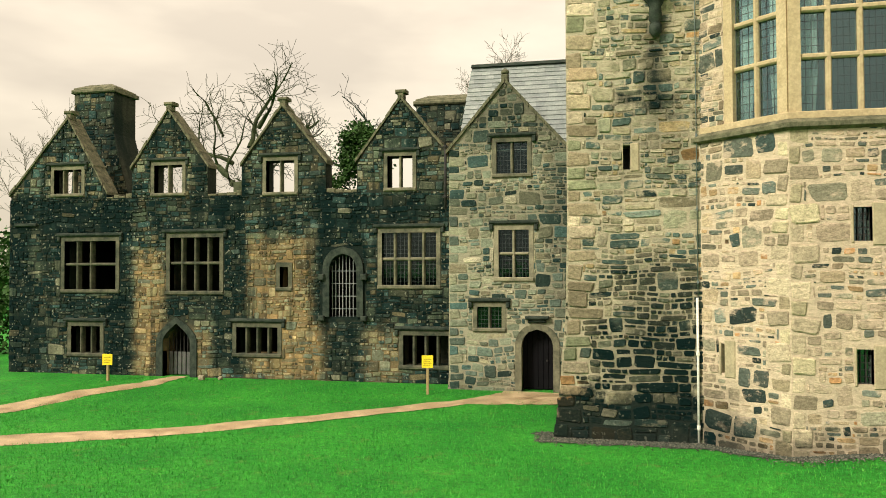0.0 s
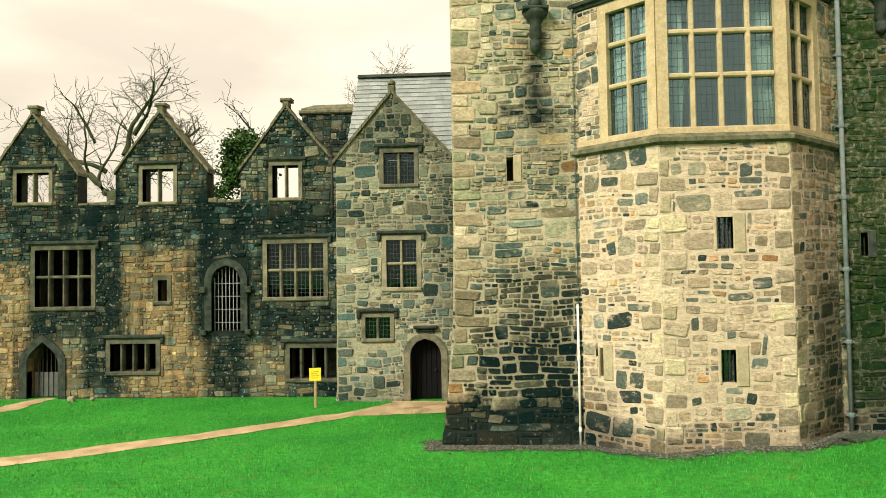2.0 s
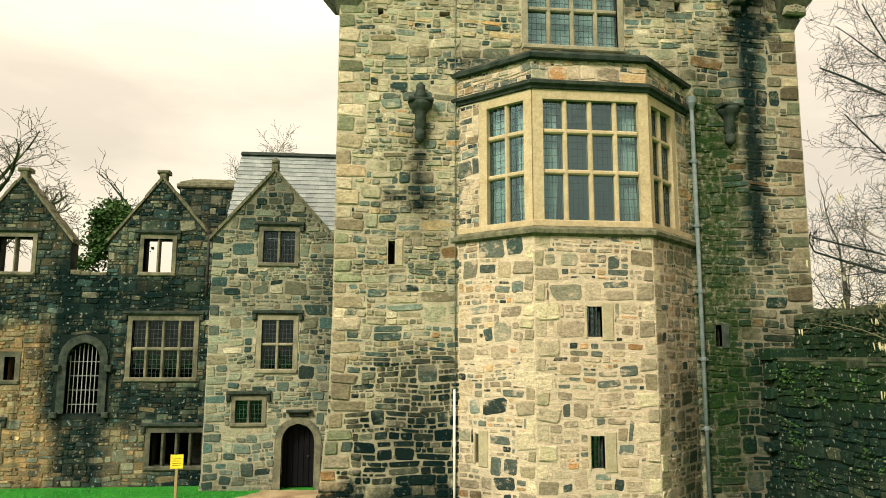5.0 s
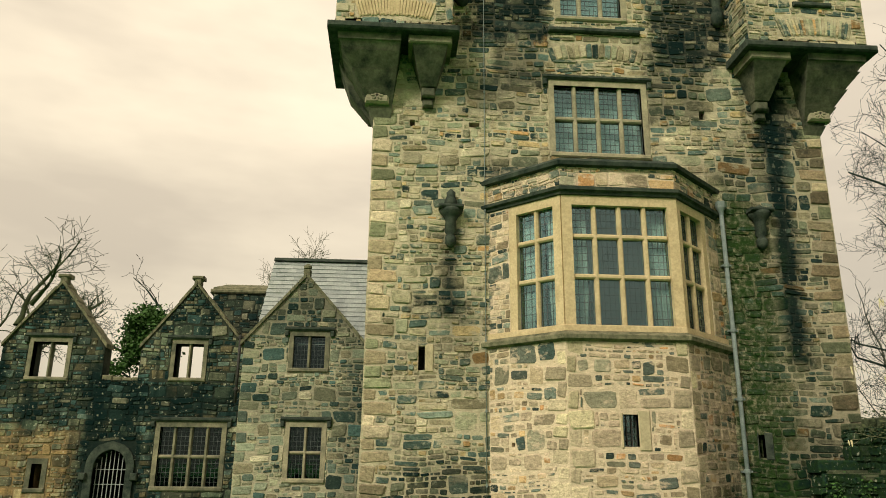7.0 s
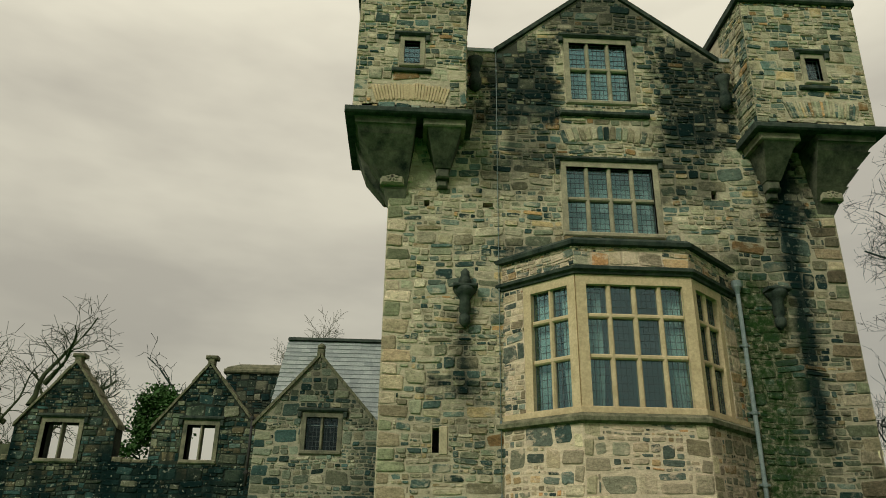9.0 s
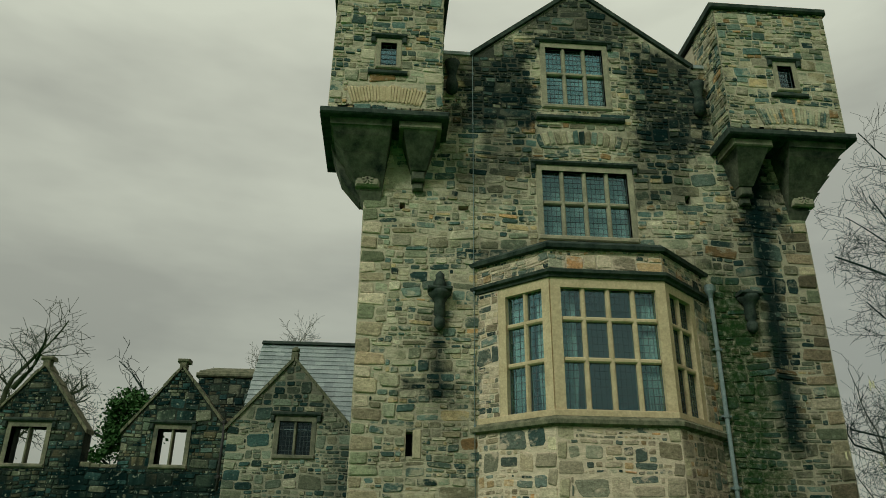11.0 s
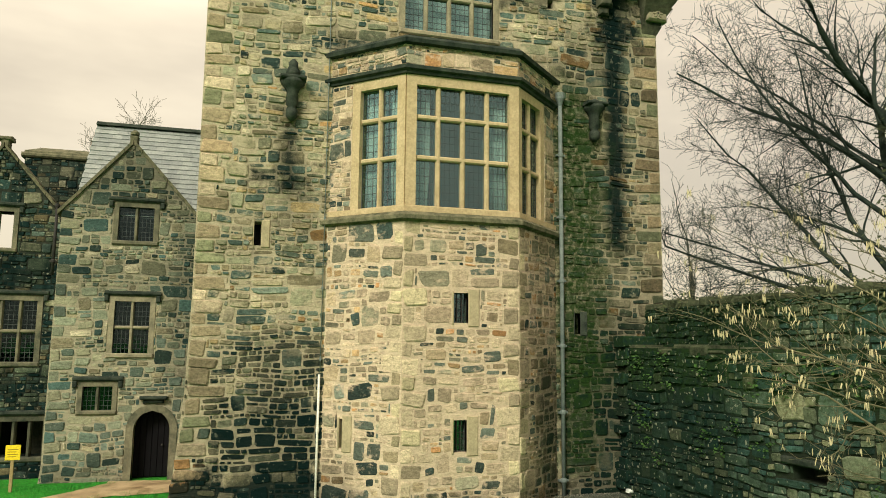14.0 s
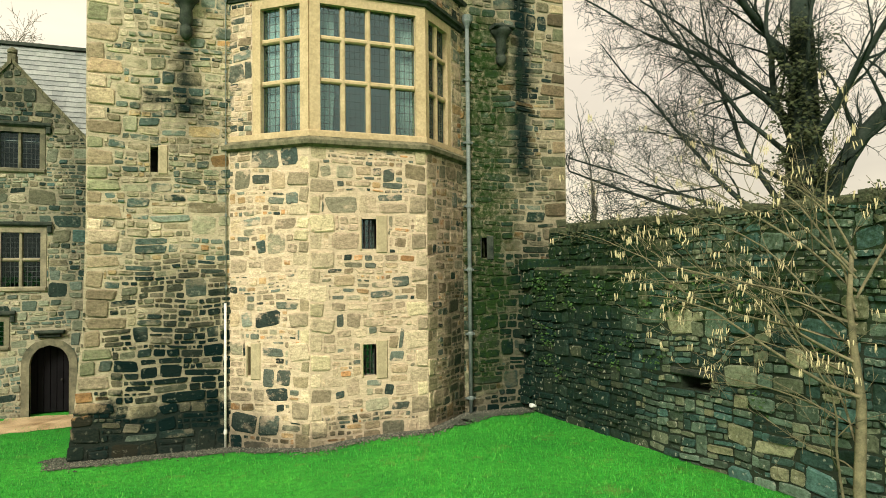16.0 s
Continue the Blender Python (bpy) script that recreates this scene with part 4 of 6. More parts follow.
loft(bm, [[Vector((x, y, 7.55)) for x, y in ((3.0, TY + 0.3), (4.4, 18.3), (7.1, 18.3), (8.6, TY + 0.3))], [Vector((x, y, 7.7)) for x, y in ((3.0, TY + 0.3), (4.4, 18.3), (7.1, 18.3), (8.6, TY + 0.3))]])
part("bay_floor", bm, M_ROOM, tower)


def bartizan(x0, x1, name_label, corner):
    """A corner turret on corbels: box, slab, corbels, small window, arch of thin stones, coping. corner: -1 left, 1 right."""
    y = 18.5
    M = at_y(y)
    b = thing("turret", ((x0 + x1) / 2, TY, 16.4), name_label, "turret", "corner turrets")
    c = (x0 + x1) / 2 + (0.02 if corner < 0 else 0.25)
    W = (c - 0.24, c + 0.24, 18.15, 19.0)
    ins = 0.0
    bm = bmesh.new()
    out = [(16.5, x0, x1), (21.1, x0 + 0.05, x1 + (0.0 if corner < 0 else 0.12))]
    pierced(bm, out, [rect(*W)], -0.4, 0, M)
    body = part("body", bm, M_TOWER_BED, b)
    bm = bmesh.new()
    for u in (x0, x1 - 0.4):
        block(bm, u, u + 0.4, 16.5, 21.1, -3.4, -0.4, M)
    block(bm, x0, x1, 16.5, 16.7, -3.4, 0, M)
    block(bm, x0 - 0.0, x1, 21.0, 21.1, -3.4, 0, M)
    part("body_sides", bm, M_TOWER_BED, b)
    bm = bmesh.new()
    block(bm, x0 - 0.12, x1 + 0.2, 21.1, 21.32, -3.4, 0.14, M, 0.05)
    part("coping", bm, M_DARKSTONE, b)
    face(M, out, [hole_of(*W, 0.14), rect(c - 1.15, c + 1.15, 16.75, 17.55)], M_TOWER, body, 61 + corner, 0.30)
    side = plane(x0, TY + 0.5, 0, -90) if corner > 0 else plane(x1, y, 0, 90)
    face(side, rect(0, 1.67, 16.6, 21.05), [], M_TOWER, body, 64 + corner, 0.30)
    for i in range(25):
        f = (i - 12) / 12
        u, v = c + f * 1.05, 17.15 - 0.10 * f * f
        ob = new("stone", stone_mesh(i % 14, M_TOWER if corner > 0 else M_ASHLAR))
        ob.parent = body
        key = abs(i - 12) < 2
        ob.matrix_basis = M @ Matrix.Translation((u, v, -0.01)) @ Matrix.Rotation(-f * 0.3, 4, "Z") @ Matrix.Diagonal((0.12 if key else 0.085, 0.62, 0.05, 1))
    mullioned(b, M, *W, 1, [1], rim=0.14, deep=0.3, hood_stone=M_DARKSTONE)
    bm = bmesh.new()
    block(bm, W[0] - 0.35, W[1] + 0.35, W[2] - 0.34, W[2] - 0.2, 0, 0.12, M, 0.03)
    part("sill", bm, M_DARKSTONE, b)
    bm = bmesh.new()
    block(bm, x0 - 0.2, x1 + 0.2, 16.30, 16.52, -3.4, 0.22, M, 0.05)
    part("slab", bm, M_DARKSTONE, b, "dark projecting stone slab")
    # corbels: one at the tower's corner, one on the front wall
    edge = -0.82 if corner < 0 else 12.62
    inner = x1 if corner < 0 else x0
    bm = bmesh.new()
    s = -corner
    lo = [(edge + s * 0.5, TY), (edge, TY), (edge, TY + 0.7), (edge + s * 0.5, TY + 0.7)]
    hi = [(edge + s * 0.75, y + 0.02), (edge - s * 1.05, y + 0.02), (edge - s * 1.05, TY + 1.6), (edge + s * 0.75, TY + 1.6)]
    rings = []
    for f, z in ((0.0, 14.15), (0.13, 14.45), (0.10, 14.47), (0.14, 14.6), (0.36, 14.95), (0.32, 14.97), (0.60, 15.4), (0.55, 15.42), (0.86, 15.84), (0.80, 15.86), (0.93, 16.08), (0.98, 16.1), (1.0, 16.3)):
        rings.append([Vector((a[0] + (q[0] - a[0]) * f, a[1] + (q[1] - a[1]) * f, z)) for a, q in zip(lo, hi)])
    loft(bm, rings)
    part("corner_corbel", bm, M_CORBEL, b, "stepped corner corbel")
    bm = bmesh.new()
    u = inner - s * 0.62
    for hw, z0, z1, d0, d1 in ((0.16, 14.55, 14.8, 0.12, 0.2), (0.2, 14.8, 15.1, 0.2, 0.34)):
        block(bm, u - hw, u + hw, z0, z1, 0, d1, TW, 0.05)
    loft(bm, [[TW @ Vector(p) for p in ((u - 0.22, 15.1, 0), (u + 0.22, 15.1, 0), (u + 0.22, 15.1, 0.36), (u - 0.22, 15.1, 0.36))],
              [TW @ Vector(p) for p in ((u - 0.5, 16.05, 0), (u + 0.5, 16.05, 0), (u + 0.5, 16.05, 1.1), (u - 0.5, 16.05, 1.1))]])
    corbel_shape = bm
    bm = bmesh.new()
    block(bm, u - 0.62, u + 0.62, 16.05, 16.3, 0, 1.16, TW, 0.04)
    part("corbel_cap", bm, M_GABLEFRAME, b, "pale moulded cap of a corbel")
    part("corbel", corbel_shape, M_CORBEL, b, "tapered stone corbel")
    bm = bmesh.new()
    block(bm, edge + s * 0.1 - 0.35, edge + s * 0.1 + 0.35, 14.55, 15.0, 0, 0.3, TW, 0.06)
    for q in range(4):
        a = q * math.pi / 4
        block(bm, -0.03, 0.03, -0.17, 0.17, 0.29, 0.33, TW @ Matrix.Translation((edge + s * 0.1, 14.78, 0)) @ Matrix.Rotation(a, 4, "Z"), 0.01)
    part("carved_panel", bm, M_DRESSED, b, "carved star panel")
    bm = bmesh.new()
    e = edge + corner * 0.02
    loft(bm, [[Vector(p) for p in ((e, 20.4, 14.5), (e + corner * 0.15, 20.4, 14.5), (e + corner * 0.15, 20.9, 14.5), (e, 20.9, 14.5))],
              [Vector(p) for p in ((e, 20.2, 15.3), (e + corner * 0.75, 20.2, 15.3), (e + corner * 0.75, 21.1, 15.3), (e, 21.1, 15.3))],
              [Vector(p) for p in ((e, 20.1, 16.3), (e + corner * 1.1, 20.1, 16.3), (e + corner * 1.1, 21.2, 16.3), (e, 21.2, 16.3))]])
    part("side_corbel", bm, M_CORBEL, b)
    return b


bartizan(-1.95, 1.38, "square rubble corner turret on tapered corbels", -1)
bartizan(10.12, 13.72, "square rubble corner turret with dark stained underside", 1)


def bracket(x, z, top):
    """A carved stone bracket with capital and pendant."""
    b = thing("carved_bracket", (x, TY, z), "dark weathered carved stone bracket on the tower wall", "bracket", "carved brackets")
    bm = bmesh.new()
    turned(bm, [(0.04, z), (0.15, z + 0.12), (0.16, z + 0.3), (0.1, z + 0.38), (0.17, z + 0.45), (0.15, z + 0.78), (0.22, z + 0.92), (0.32, z + 1.02), (0.32, z + 1.12)], (x, TY - 0.12, 0), 12)
    part("pendant", bm, M_DARKSTONE, b, smooth=True)
    bm = bmesh.new()
    block(bm, x - 0.34, x + 0.34, z + 1.10, z + 1.2, 0, 0.42, TW, 0.03)
    part("abacus", bm, M_DARKSTONE, b)
    bm = bmesh.new()
    turned(bm, [(0.2, z + 1.2), (0.18, z + 1.35), (0.12, z + 1.5), (0.13, z + 1.6), (0.04, z + 1.7)] if top else [(0.2, z + 1.2), (0.1, z + 1.28), (0.05, z + 1.32)], (x, TY - 0.16, 0), 10)
    part("stump", bm, M_DARKSTONE, b, "broken stone stump", smooth=True)


bracket(1.45, 10.3, True)
bracket(10.36, 10.5, False)
for x, z in ((1.75, 18.2), (9.75, 17.9)):
    b = thing("waterspout", (x, TY, z), "dark carved stone waterspout beside the turret", "waterspout", "waterspouts")
    bm = bmesh.new()
    turned(bm, [(0.06, z - 0.2), (0.18, z - 0.1), (0.2, z + 0.2), (0.12, z + 0.5), (0.2, z + 0.8), (0.26, z + 1.0)], (x, TY - 0.14, 0), 10)
    part("spout", bm, M_DARKSTONE, b, smooth=True)


def pipe_run(name, x, y, z0, z1, r, mat, label, hopper=False, clip=1.0):
    p = thing(name, (x, y, z0), label, "pipe")
    bm = bmesh.new()
    tube(bm, [(x, y, z0), (x, y, (z0 + z1) / 2), (x, y, z1)], r, 10)
    part("tube", bm, mat, p, smooth=True)
    z = z0 + 0.4
    while z < z1:
        bm = bmesh.new()
        turned(bm, [(r * 1.25, z), (r * 1.45, z + 0.03), (r * 1.45, z + 0.09), (r * 1.2, z + 0.12)], (x, y, 0), 10)
        block(bm, x - r * 2.2 * clip, x + r * 2.2 * clip, z + 0.03, z + 0.03 + 0.05 * clip, -0.12, 0.02 * clip, at_y(y))
        part("collar", bm, mat, p)
        z += 1.85
    if hopper:
        bm = bmesh.new()
        turned(bm, [(r, z1 - 0.1), (r * 1.3, z1), (r * 2.3, z1 + 0.12), (r * 2.4, z1 + 0.3), (r * 2.0, z1 + 0.3)], (x, y, 0), 10)
        part("hopper", bm, mat, p)
    return p


pipe_run("drain_pipe", 9.24, TY - 0.12, 0.3, 11.6, 0.06, M_PIPE, "grey iron drain pipe with collars beside the bay", True)
pipe_run("white_pipe", 2.40, TY - 0.06, -0.05, 3.66, 0.032, M_WHITE, "white painted pipe in the corner of the bay", clip=0.55)
pipe_run("thin_cable", 2.42, TY - 0.05, 3.6, 19.6, 0.012, M_PIPE, "thin lightning conductor running up the tower wall")
box = thing("flood_lamp", (11.0, 19.15, 0.33), "small white flood lamp on the gravel by the wall", "lamp")
bm = bmesh.new()
block(bm, 10.94, 11.11, 0.43, 0.53, -0.08, 0.08, at_y(19.1), 0.03)
part("housing", bm, M_BOX, box)
bm = bmesh.new()
block(bm, 10.99, 11.06, 0.28, 0.43, -0.04, 0.04, at_y(19.1))
part("stand", bm, M_IRON, box)


# ---- ruined wing ----
WY = 28.0
WW = at_y(WY)
wing = thing("ruined_wing", (-15.4, WY, 0), "roofless dark-stained stone manor range with four gables", "ruin")
W_WINS = {  # left, right, bottom, top, lights across, rows, broken mullions
    "w1": (-22.45, -19.98, 3.55, 5.62, 4, [1.1, 1], (3,)), "w2": (-17.45, -15.2, 3.5, 5.72, 4, [1.1, 1], ()), "w4": (-8.29, -6.12, 3.75, 5.8, 4, [1, 1], ()),
    "l1": (-22.1, -20.7, 0.85, 2.0, 3, [1], ()), "l3": (-14.45, -12.65, 0.98, 2.05, 4, [1], ()), "l4": (-7.44, -5.66, 0.65, 1.82, 4, [1], ()), "s": (-12.56, -12.2, 3.66, 4.48, 1, [1], ())}
DOOR = arch(-17.75, -16.5, -0.05, 1.35, 2.15, 0.55)
ARCHW = arch(-10.45, -9.32, 2.5, 4.35, 5.0)
bm = bmesh.new()
w_holes = [rect(*w[:4]) for w in W_WINS.values()] + [DOOR, ARCHW]
W_OUT = rect(-25.2, -5.4, -0.3, 7.42)
pierced(bm, W_OUT, w_holes, -0.9, 0, WW)
wing_wall = part("wall", bm, M_WING_BED, wing, "dark-stained rubble wall")
clear = [hole_of(*w[:4], 0.17) for w in W_WINS.values()]
clear += [rect(-18.05, -16.2, -0.3, 1.5), rect(-17.9, -16.35, 1.5, 2.2), rect(-17.5, -16.75, 2.2, 2.45), rect(-10.85, -8.95, 2.3, 4.6), rect(-10.7, -9.1, 4.6, 5.3)]
face(WW, W_OUT, clear, M_WING, wing_wall, 71, 0.31, rounded=True, whole=0.14, near=lambda u, v: u > -13.5 and v < 6)
GABLES = [(-25.15, -20.45, -22.32, 10.9, (-23.0, -21.65, 7.66, 8.7), 3), (-19.25, -15.75, -17.55, 11.05, (-18.2, -16.9, 7.58, 8.75), 2),
          (-14.24, -10.61, -12.46, 11.0, (-13.16, -11.94, 7.5, 8.78), 2), (-9.31, -5.5, -7.52, 11.05, (-8.06, -7.05, 7.55, 8.8), 2)]
for i, (x0, x1, xa, za, w, lights) in enumerate(GABLES):
    shoulder = 7.6 if i == 0 else 8.6
    out = [(7.42, x0, x1), (shoulder, x0, x1), (za - 0.05, xa - 0.08, xa + 0.08)]
    bm = bmesh.new()
    pierced(bm, out, [rect(*w)], -0.7, 0, WW)
    g = part("gable", bm, M_WING_BED, wing)
    face(WW, out, [hole_of(*w, 0.15)], M_WING, g, 81 + i, 0.28)
    n = 9
    for a in ((x0 - 0.05, shoulder), (x1 + 0.05, shoulder)):
        b = (xa, za)
        for k in range(n):
            f0, f1 = k / n, (k + 0.94) / n
            p = (a[0] + (b[0] - a[0]) * f0, a[1] + (b[1] - a[1]) * f0)
            q = (a[0] + (b[0] - a[0]) * f1, a[1] + (b[1] - a[1]) * f1)
            t = rng.uniform(0.10, 0.17)
            bm = bmesh.new()
            prism(bm, [p, q, (q[0], q[1] + t), (p[0], p[1] + t)], -0.72, rng.uniform(0.05, 0.10), WW)
            part("coping_stone", bm, M_COPING, g)
    bm = bmesh.new()
    block(bm, xa - 0.13, xa + 0.13, za, za + 0.28, -0.3, 0.02, WW, 0.03)
    block(bm, xa - 0.22, xa + 0.22, za + 0.22, za + 0.36, -0.4, 0.06, WW, 0.04)
    part("finial", bm, M_COPING, g)
    win = mullioned(g, WW, *w, lights, [1], glazed=False, rim=0.15, bar=0.1, deep=0.3, stone=M_GABLEFRAME)
for key, (u0, u1, v0, v1, cols, rows, gone) in W_WINS.items():
    mullioned(wing, WW, u0, u1, v0, v1, cols, rows, glazed=(key == "w4"), hood=key != "s", rim=0.17, bar=0.12, deep=0.3, gone=gone, stone=M_GABLEFRAME if key == "w4" else M_RUINFRAME, glass=M_DIMGLASS)
# ragged wall head
for x0, x1 in ((-20.45, -19.25), (-15.75, -14.24), (-10.61, -9.31)):
    x = x0
    while x < x1:
        w = rng.uniform(0.2, 0.45)
        bm = bmesh.new()
        block(bm, x, min(x + w, x1), 7.4, 7.42 + rng.uniform(0.05, 0.22), -0.7, rng.uniform(-0.05, 0.03), WW, 0.04)
        part("head_stone", bm, M_COPING, wing_wall)
        x += w
bm = bmesh.new()
u = -25.2
block(bm, -24.9, -23.8, 6.28, 6.42, 0, 0.12, WW, 0.03)
part("drip_course", bm, M_DARKSTONE, wing)


def ring_arch(name, outer, inner, w0, w1, M, mat, parent, label=""):
    """A dressed arch between two arched outlines with the same levels."""
    bm = bmesh.new()
    for a, b, c, d in zip(outer, outer[1:], inner, inner[1:]):
        prism(bm, [(a[1], a[0]), (c[1], c[0]), (d[1], d[0]), (b[1], b[0])], w0, w1, M)
        prism(bm, [(c[2], c[0]), (a[2], a[0]), (b[2], b[0]), (d[2], d[0])], w0, w1, M)
    bm_top_o, bm_top_i = outer[-1], inner[-1]
    prism(bm, [(bm_top_i[1], bm_top_i[0]), (bm_top_i[2], bm_top_i[0]), (bm_top_o[2], bm_top_o[0]), (bm_top_o[1], bm_top_o[0])], w0, w1, M)
    bmesh.ops.remove_doubles(bm, verts=bm.verts, dist=0.003)
    return part(name, bm, mat, parent, label)


ring_arch("door_arch", arch(-18.05, -16.2, -0.05, 1.4, 2.42, 0.55), DOOR, -0.3, 0.06, WW, M_DARKSTONE, wing, "dark pointed stone door arch")
ring_arch("window_arch", arch(-10.72, -9.05, 2.5, 4.4, 5.28), ARCHW, -0.3, 0.08, WW, M_DARKSTONE, wing, "dark round-headed stone window arch")
bm = bmesh.new()
for u in (-10.88, -9.12):
    block(bm, u, u + 0.24, 3.95, 4.2, 0, 0.2, WW, 0.03)
    block(bm, u, u + 0.24, 2.35, 2.55, 0, 0.2, WW, 0.03)
part("imposts", bm, M_DARKSTONE, wing)
grille = part("grille", (lambda b: (([block(b, -10.415 + k * 0.145, -10.39 + k * 0.145, 2.5, 4.95 - abs(k - 3.5) ** 2 * 0.035, -0.2, -0.17, WW) for k in range(8)],
                                    [block(b, -10.44, -9.33, z, z + 0.025, -0.205, -0.175, WW) for z in (2.8, 3.3, 3.8, 4.3)]), b)[1])(bmesh.new()), M_BARS, wing, "pale iron window grille")
bm = bmesh.new()
block(bm, -17.74, -16.5, 0.15, 0.25, -0.47, -0.43, WW)
gate = part("gate", bm, M_GATE, wing, "grey board gate with upright iron bars")
for k in range(6):
    bm = bmesh.new()
    block(bm, -17.7 + k * 0.2, -17.54 + k * 0.2, 0.0, 0.95, -0.42, -0.38, WW, 0.01)
    part("board", bm, M_GATE, gate)
for k in range(8):
    bm = bmesh.new()
    block(bm, -17.72 + k * 0.17, -17.69 + k * 0.17, 0.95, 2.0 - abs(k - 3.5) * 0.1, -0.41, -0.39, WW)
    part("bar", bm, M_IRON, gate)
# inner walls behind the facade, seen through its windows; the last block is an added slab that stops sky light
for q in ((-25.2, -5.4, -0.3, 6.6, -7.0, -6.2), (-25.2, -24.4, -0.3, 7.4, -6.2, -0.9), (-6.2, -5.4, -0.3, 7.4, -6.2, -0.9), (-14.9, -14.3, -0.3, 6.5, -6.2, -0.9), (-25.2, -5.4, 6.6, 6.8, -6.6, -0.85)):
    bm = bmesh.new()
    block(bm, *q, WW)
    part("inner_shell", bm, M_RUININSIDE, wing, "inner shell piece coloured dark for shade, shut by an added light-blocking slab")


def chimney_stack(x0, x1, y0, y1, z0, z1, foot, label):
    c = thing("chimney_stack", ((x0 + x1) / 2, y0, z0), label, "chimney")
    M = at_y(y0)
    bm = bmesh.new()
    fl, fr, fz = foot
    loft(bm, [[Vector(p) for p in ((x0 - fl, y0, z0), (x1 + fr, y0, z0), (x1 + fr, y1, z0), (x0 - fl, y1, z0))],
              [Vector(p) for p in ((x0, y0, fz), (x1, y0, fz), (x1, y1, fz), (x0, y1, fz))], [Vector(p) for p in ((x0, y0, z1), (x1, y0, z1), (x1, y1, z1), (x0, y1, z1))]])
    body = part("shaft", bm, M_WING_BED, c)
    face(M, [(z0, x0 - fl, x1 + fr), (fz, x0, x1), (z1, x0, x1)], [], M_WING, body, int(91 + x0), 0.28)
    bm = bmesh.new()
    block(bm, x0 - 0.12, x1 + 0.12, z1, z1 + 0.18, -(y1 - y0) - 0.12, 0.12, M, 0.05)
    loft(bm, [[Vector((x, y, z)) for x, y in ((x0 - 0.04 + e, y0 - 0.04 + e), (x1 + 0.04 - e, y0 - 0.04 + e), (x1 + 0.04 - e, y1 + 0.04 - e), (x0 - 0.04 + e, y1 + 0.04 - e))] for z, e in ((z1 + 0.17, 0), (z1 + 0.26, 0.02), (z1 + 0.5, 0.5))])
    part("cap", bm, M_COPING, c, "weathered stepped cap")


chimney_stack(-23.6, -21.55, 30.0, 31.6, 6.5, 12.5, (0.2, 1.1, 10.6), "tall dark rubble chimney stack with a stepped cap")
chimney_stack(-7.5, -5.0, 30.5, 31.8, 6.0, 11.3, (0.0, 0.0, 6.5), "broad dark rubble chimney stack behind the gables")

# ---- gabled house beside the tower ----
HY = 26.9
HW = at_y(HY)
house = thing("gabled_house", (-3.2, HY, 0), "grey rubble gabled house with slate roof beside the tower", "house")
H_OUT = [(-0.3, -5.5, -0.6), (0.5, -5.42, -0.6), (8.75, -5.38, -0.6)]
H_GAB = [(8.75, -5.38, -1.1), (11.2, -3.37, -3.23)]
HW3, HW2, HW1 = (-3.62, -2.5, 7.84, 9.0), (-3.56, -2.46, 4.07, 5.8), (-4.36, -3.46, 2.22, 3.0)
HDOOR = arch(-2.75, -1.62, -0.05, 1.55, 2.2)
bm = bmesh.new()
pierced(bm, H_OUT, [rect(*HW2), rect(*HW1), rect(HW3[0], HW3[1], HW3[2], 8.8), HDOOR], -0.8, 0, HW)
hwall = part("wall", bm, M_HOUSE_BED, house, "grey rubble wall")
bm = bmesh.new()
pierced(bm, H_GAB, [rect(HW3[0], HW3[1], 8.7, HW3[3])], -0.6, 0, HW)
hgab = part("gable", bm, M_HOUSE_BED, house)
h_clear = [hole_of(*HW3), hole_of(*HW2), hole_of(*HW1), rect(-2.98, -1.4, -0.3, 1.7), rect(-2.8, -1.6, 1.7, 2.4), rect(-2.6, -1.75, 2.35, 2.75)]
hq, z, k = [], 0.0, 0
while z < 8.6:
    h = rng.uniform(0.25, 0.42)
    hq.append((-5.4, -5.4 + (0.62 if k % 2 else 0.36) * rng.uniform(0.85, 1.2), z, z + h))
    z, k = z + h, k + 1
face(HW, H_OUT, h_clear + [rect(*q) for q in hq], M_HOUSE, hwall, 101, 0.36, near=lambda u, v: v < 6.5, gap=0.045, rounded=True)
STONE_JOBS.append((HW, None, hq, M_HOUSE, hwall, 103, 0, None, 0, {}))
face(HW, H_GAB, [hole_of(*HW3)], M_HOUSE, hgab, 102, 0.33, gap=0.045, rounded=True)
mullioned(house, HW, *HW3, 2, [1], rim=0.16, stone=M_GABLEFRAME, glass=M_DIMGLASS)
mullioned(house, HW, *HW2, 2, [1, 1], rim=0.17, glass=M_DIMGLASS)
mullioned(house, HW, *HW1, 2, [1], rim=0.15, stone=M_GABLEFRAME, glass=M_DIMGLASS)
ring_arch("door_arch", arch(-2.98, -1.39, -0.05, 1.6, 2.42), HDOOR, -0.25, 0.05, HW, M_GABLEFRAME, house, "dressed round door arch")
bm = bmesh.new()
block(bm, -2.6, -1.75, 2.56, 2.68, 0, 0.22, HW, 0.04)
block(bm, -2.5, -1.85, 2.44, 2.58, 0, 0.12, HW, 0.04)
part("door_corbel", bm, M_DARKSTONE, house)
bm = bmesh.new()
block(bm, -2.78, -1.58, 0, 2.25, -0.5, -0.45, HW)
door = part("door", bm, M_WOOD, house, "closed plank door coloured black for the shaded doorway")
for k in range(6):
    bm = bmesh.new()
    block(bm, -2.75 + k * 0.19, -2.57 + k * 0.19, 0, 2.2, -0.45, -0.42, HW, 0.012)
    part("plank", bm, M_WOOD, door)
bm = bmesh.new()
turned(bm, [(0.01, 1.0), (0.04, 1.02), (0.04, 1.06), (0.01, 1.08)], (-1.85, HY + 0.36, 0), 8)
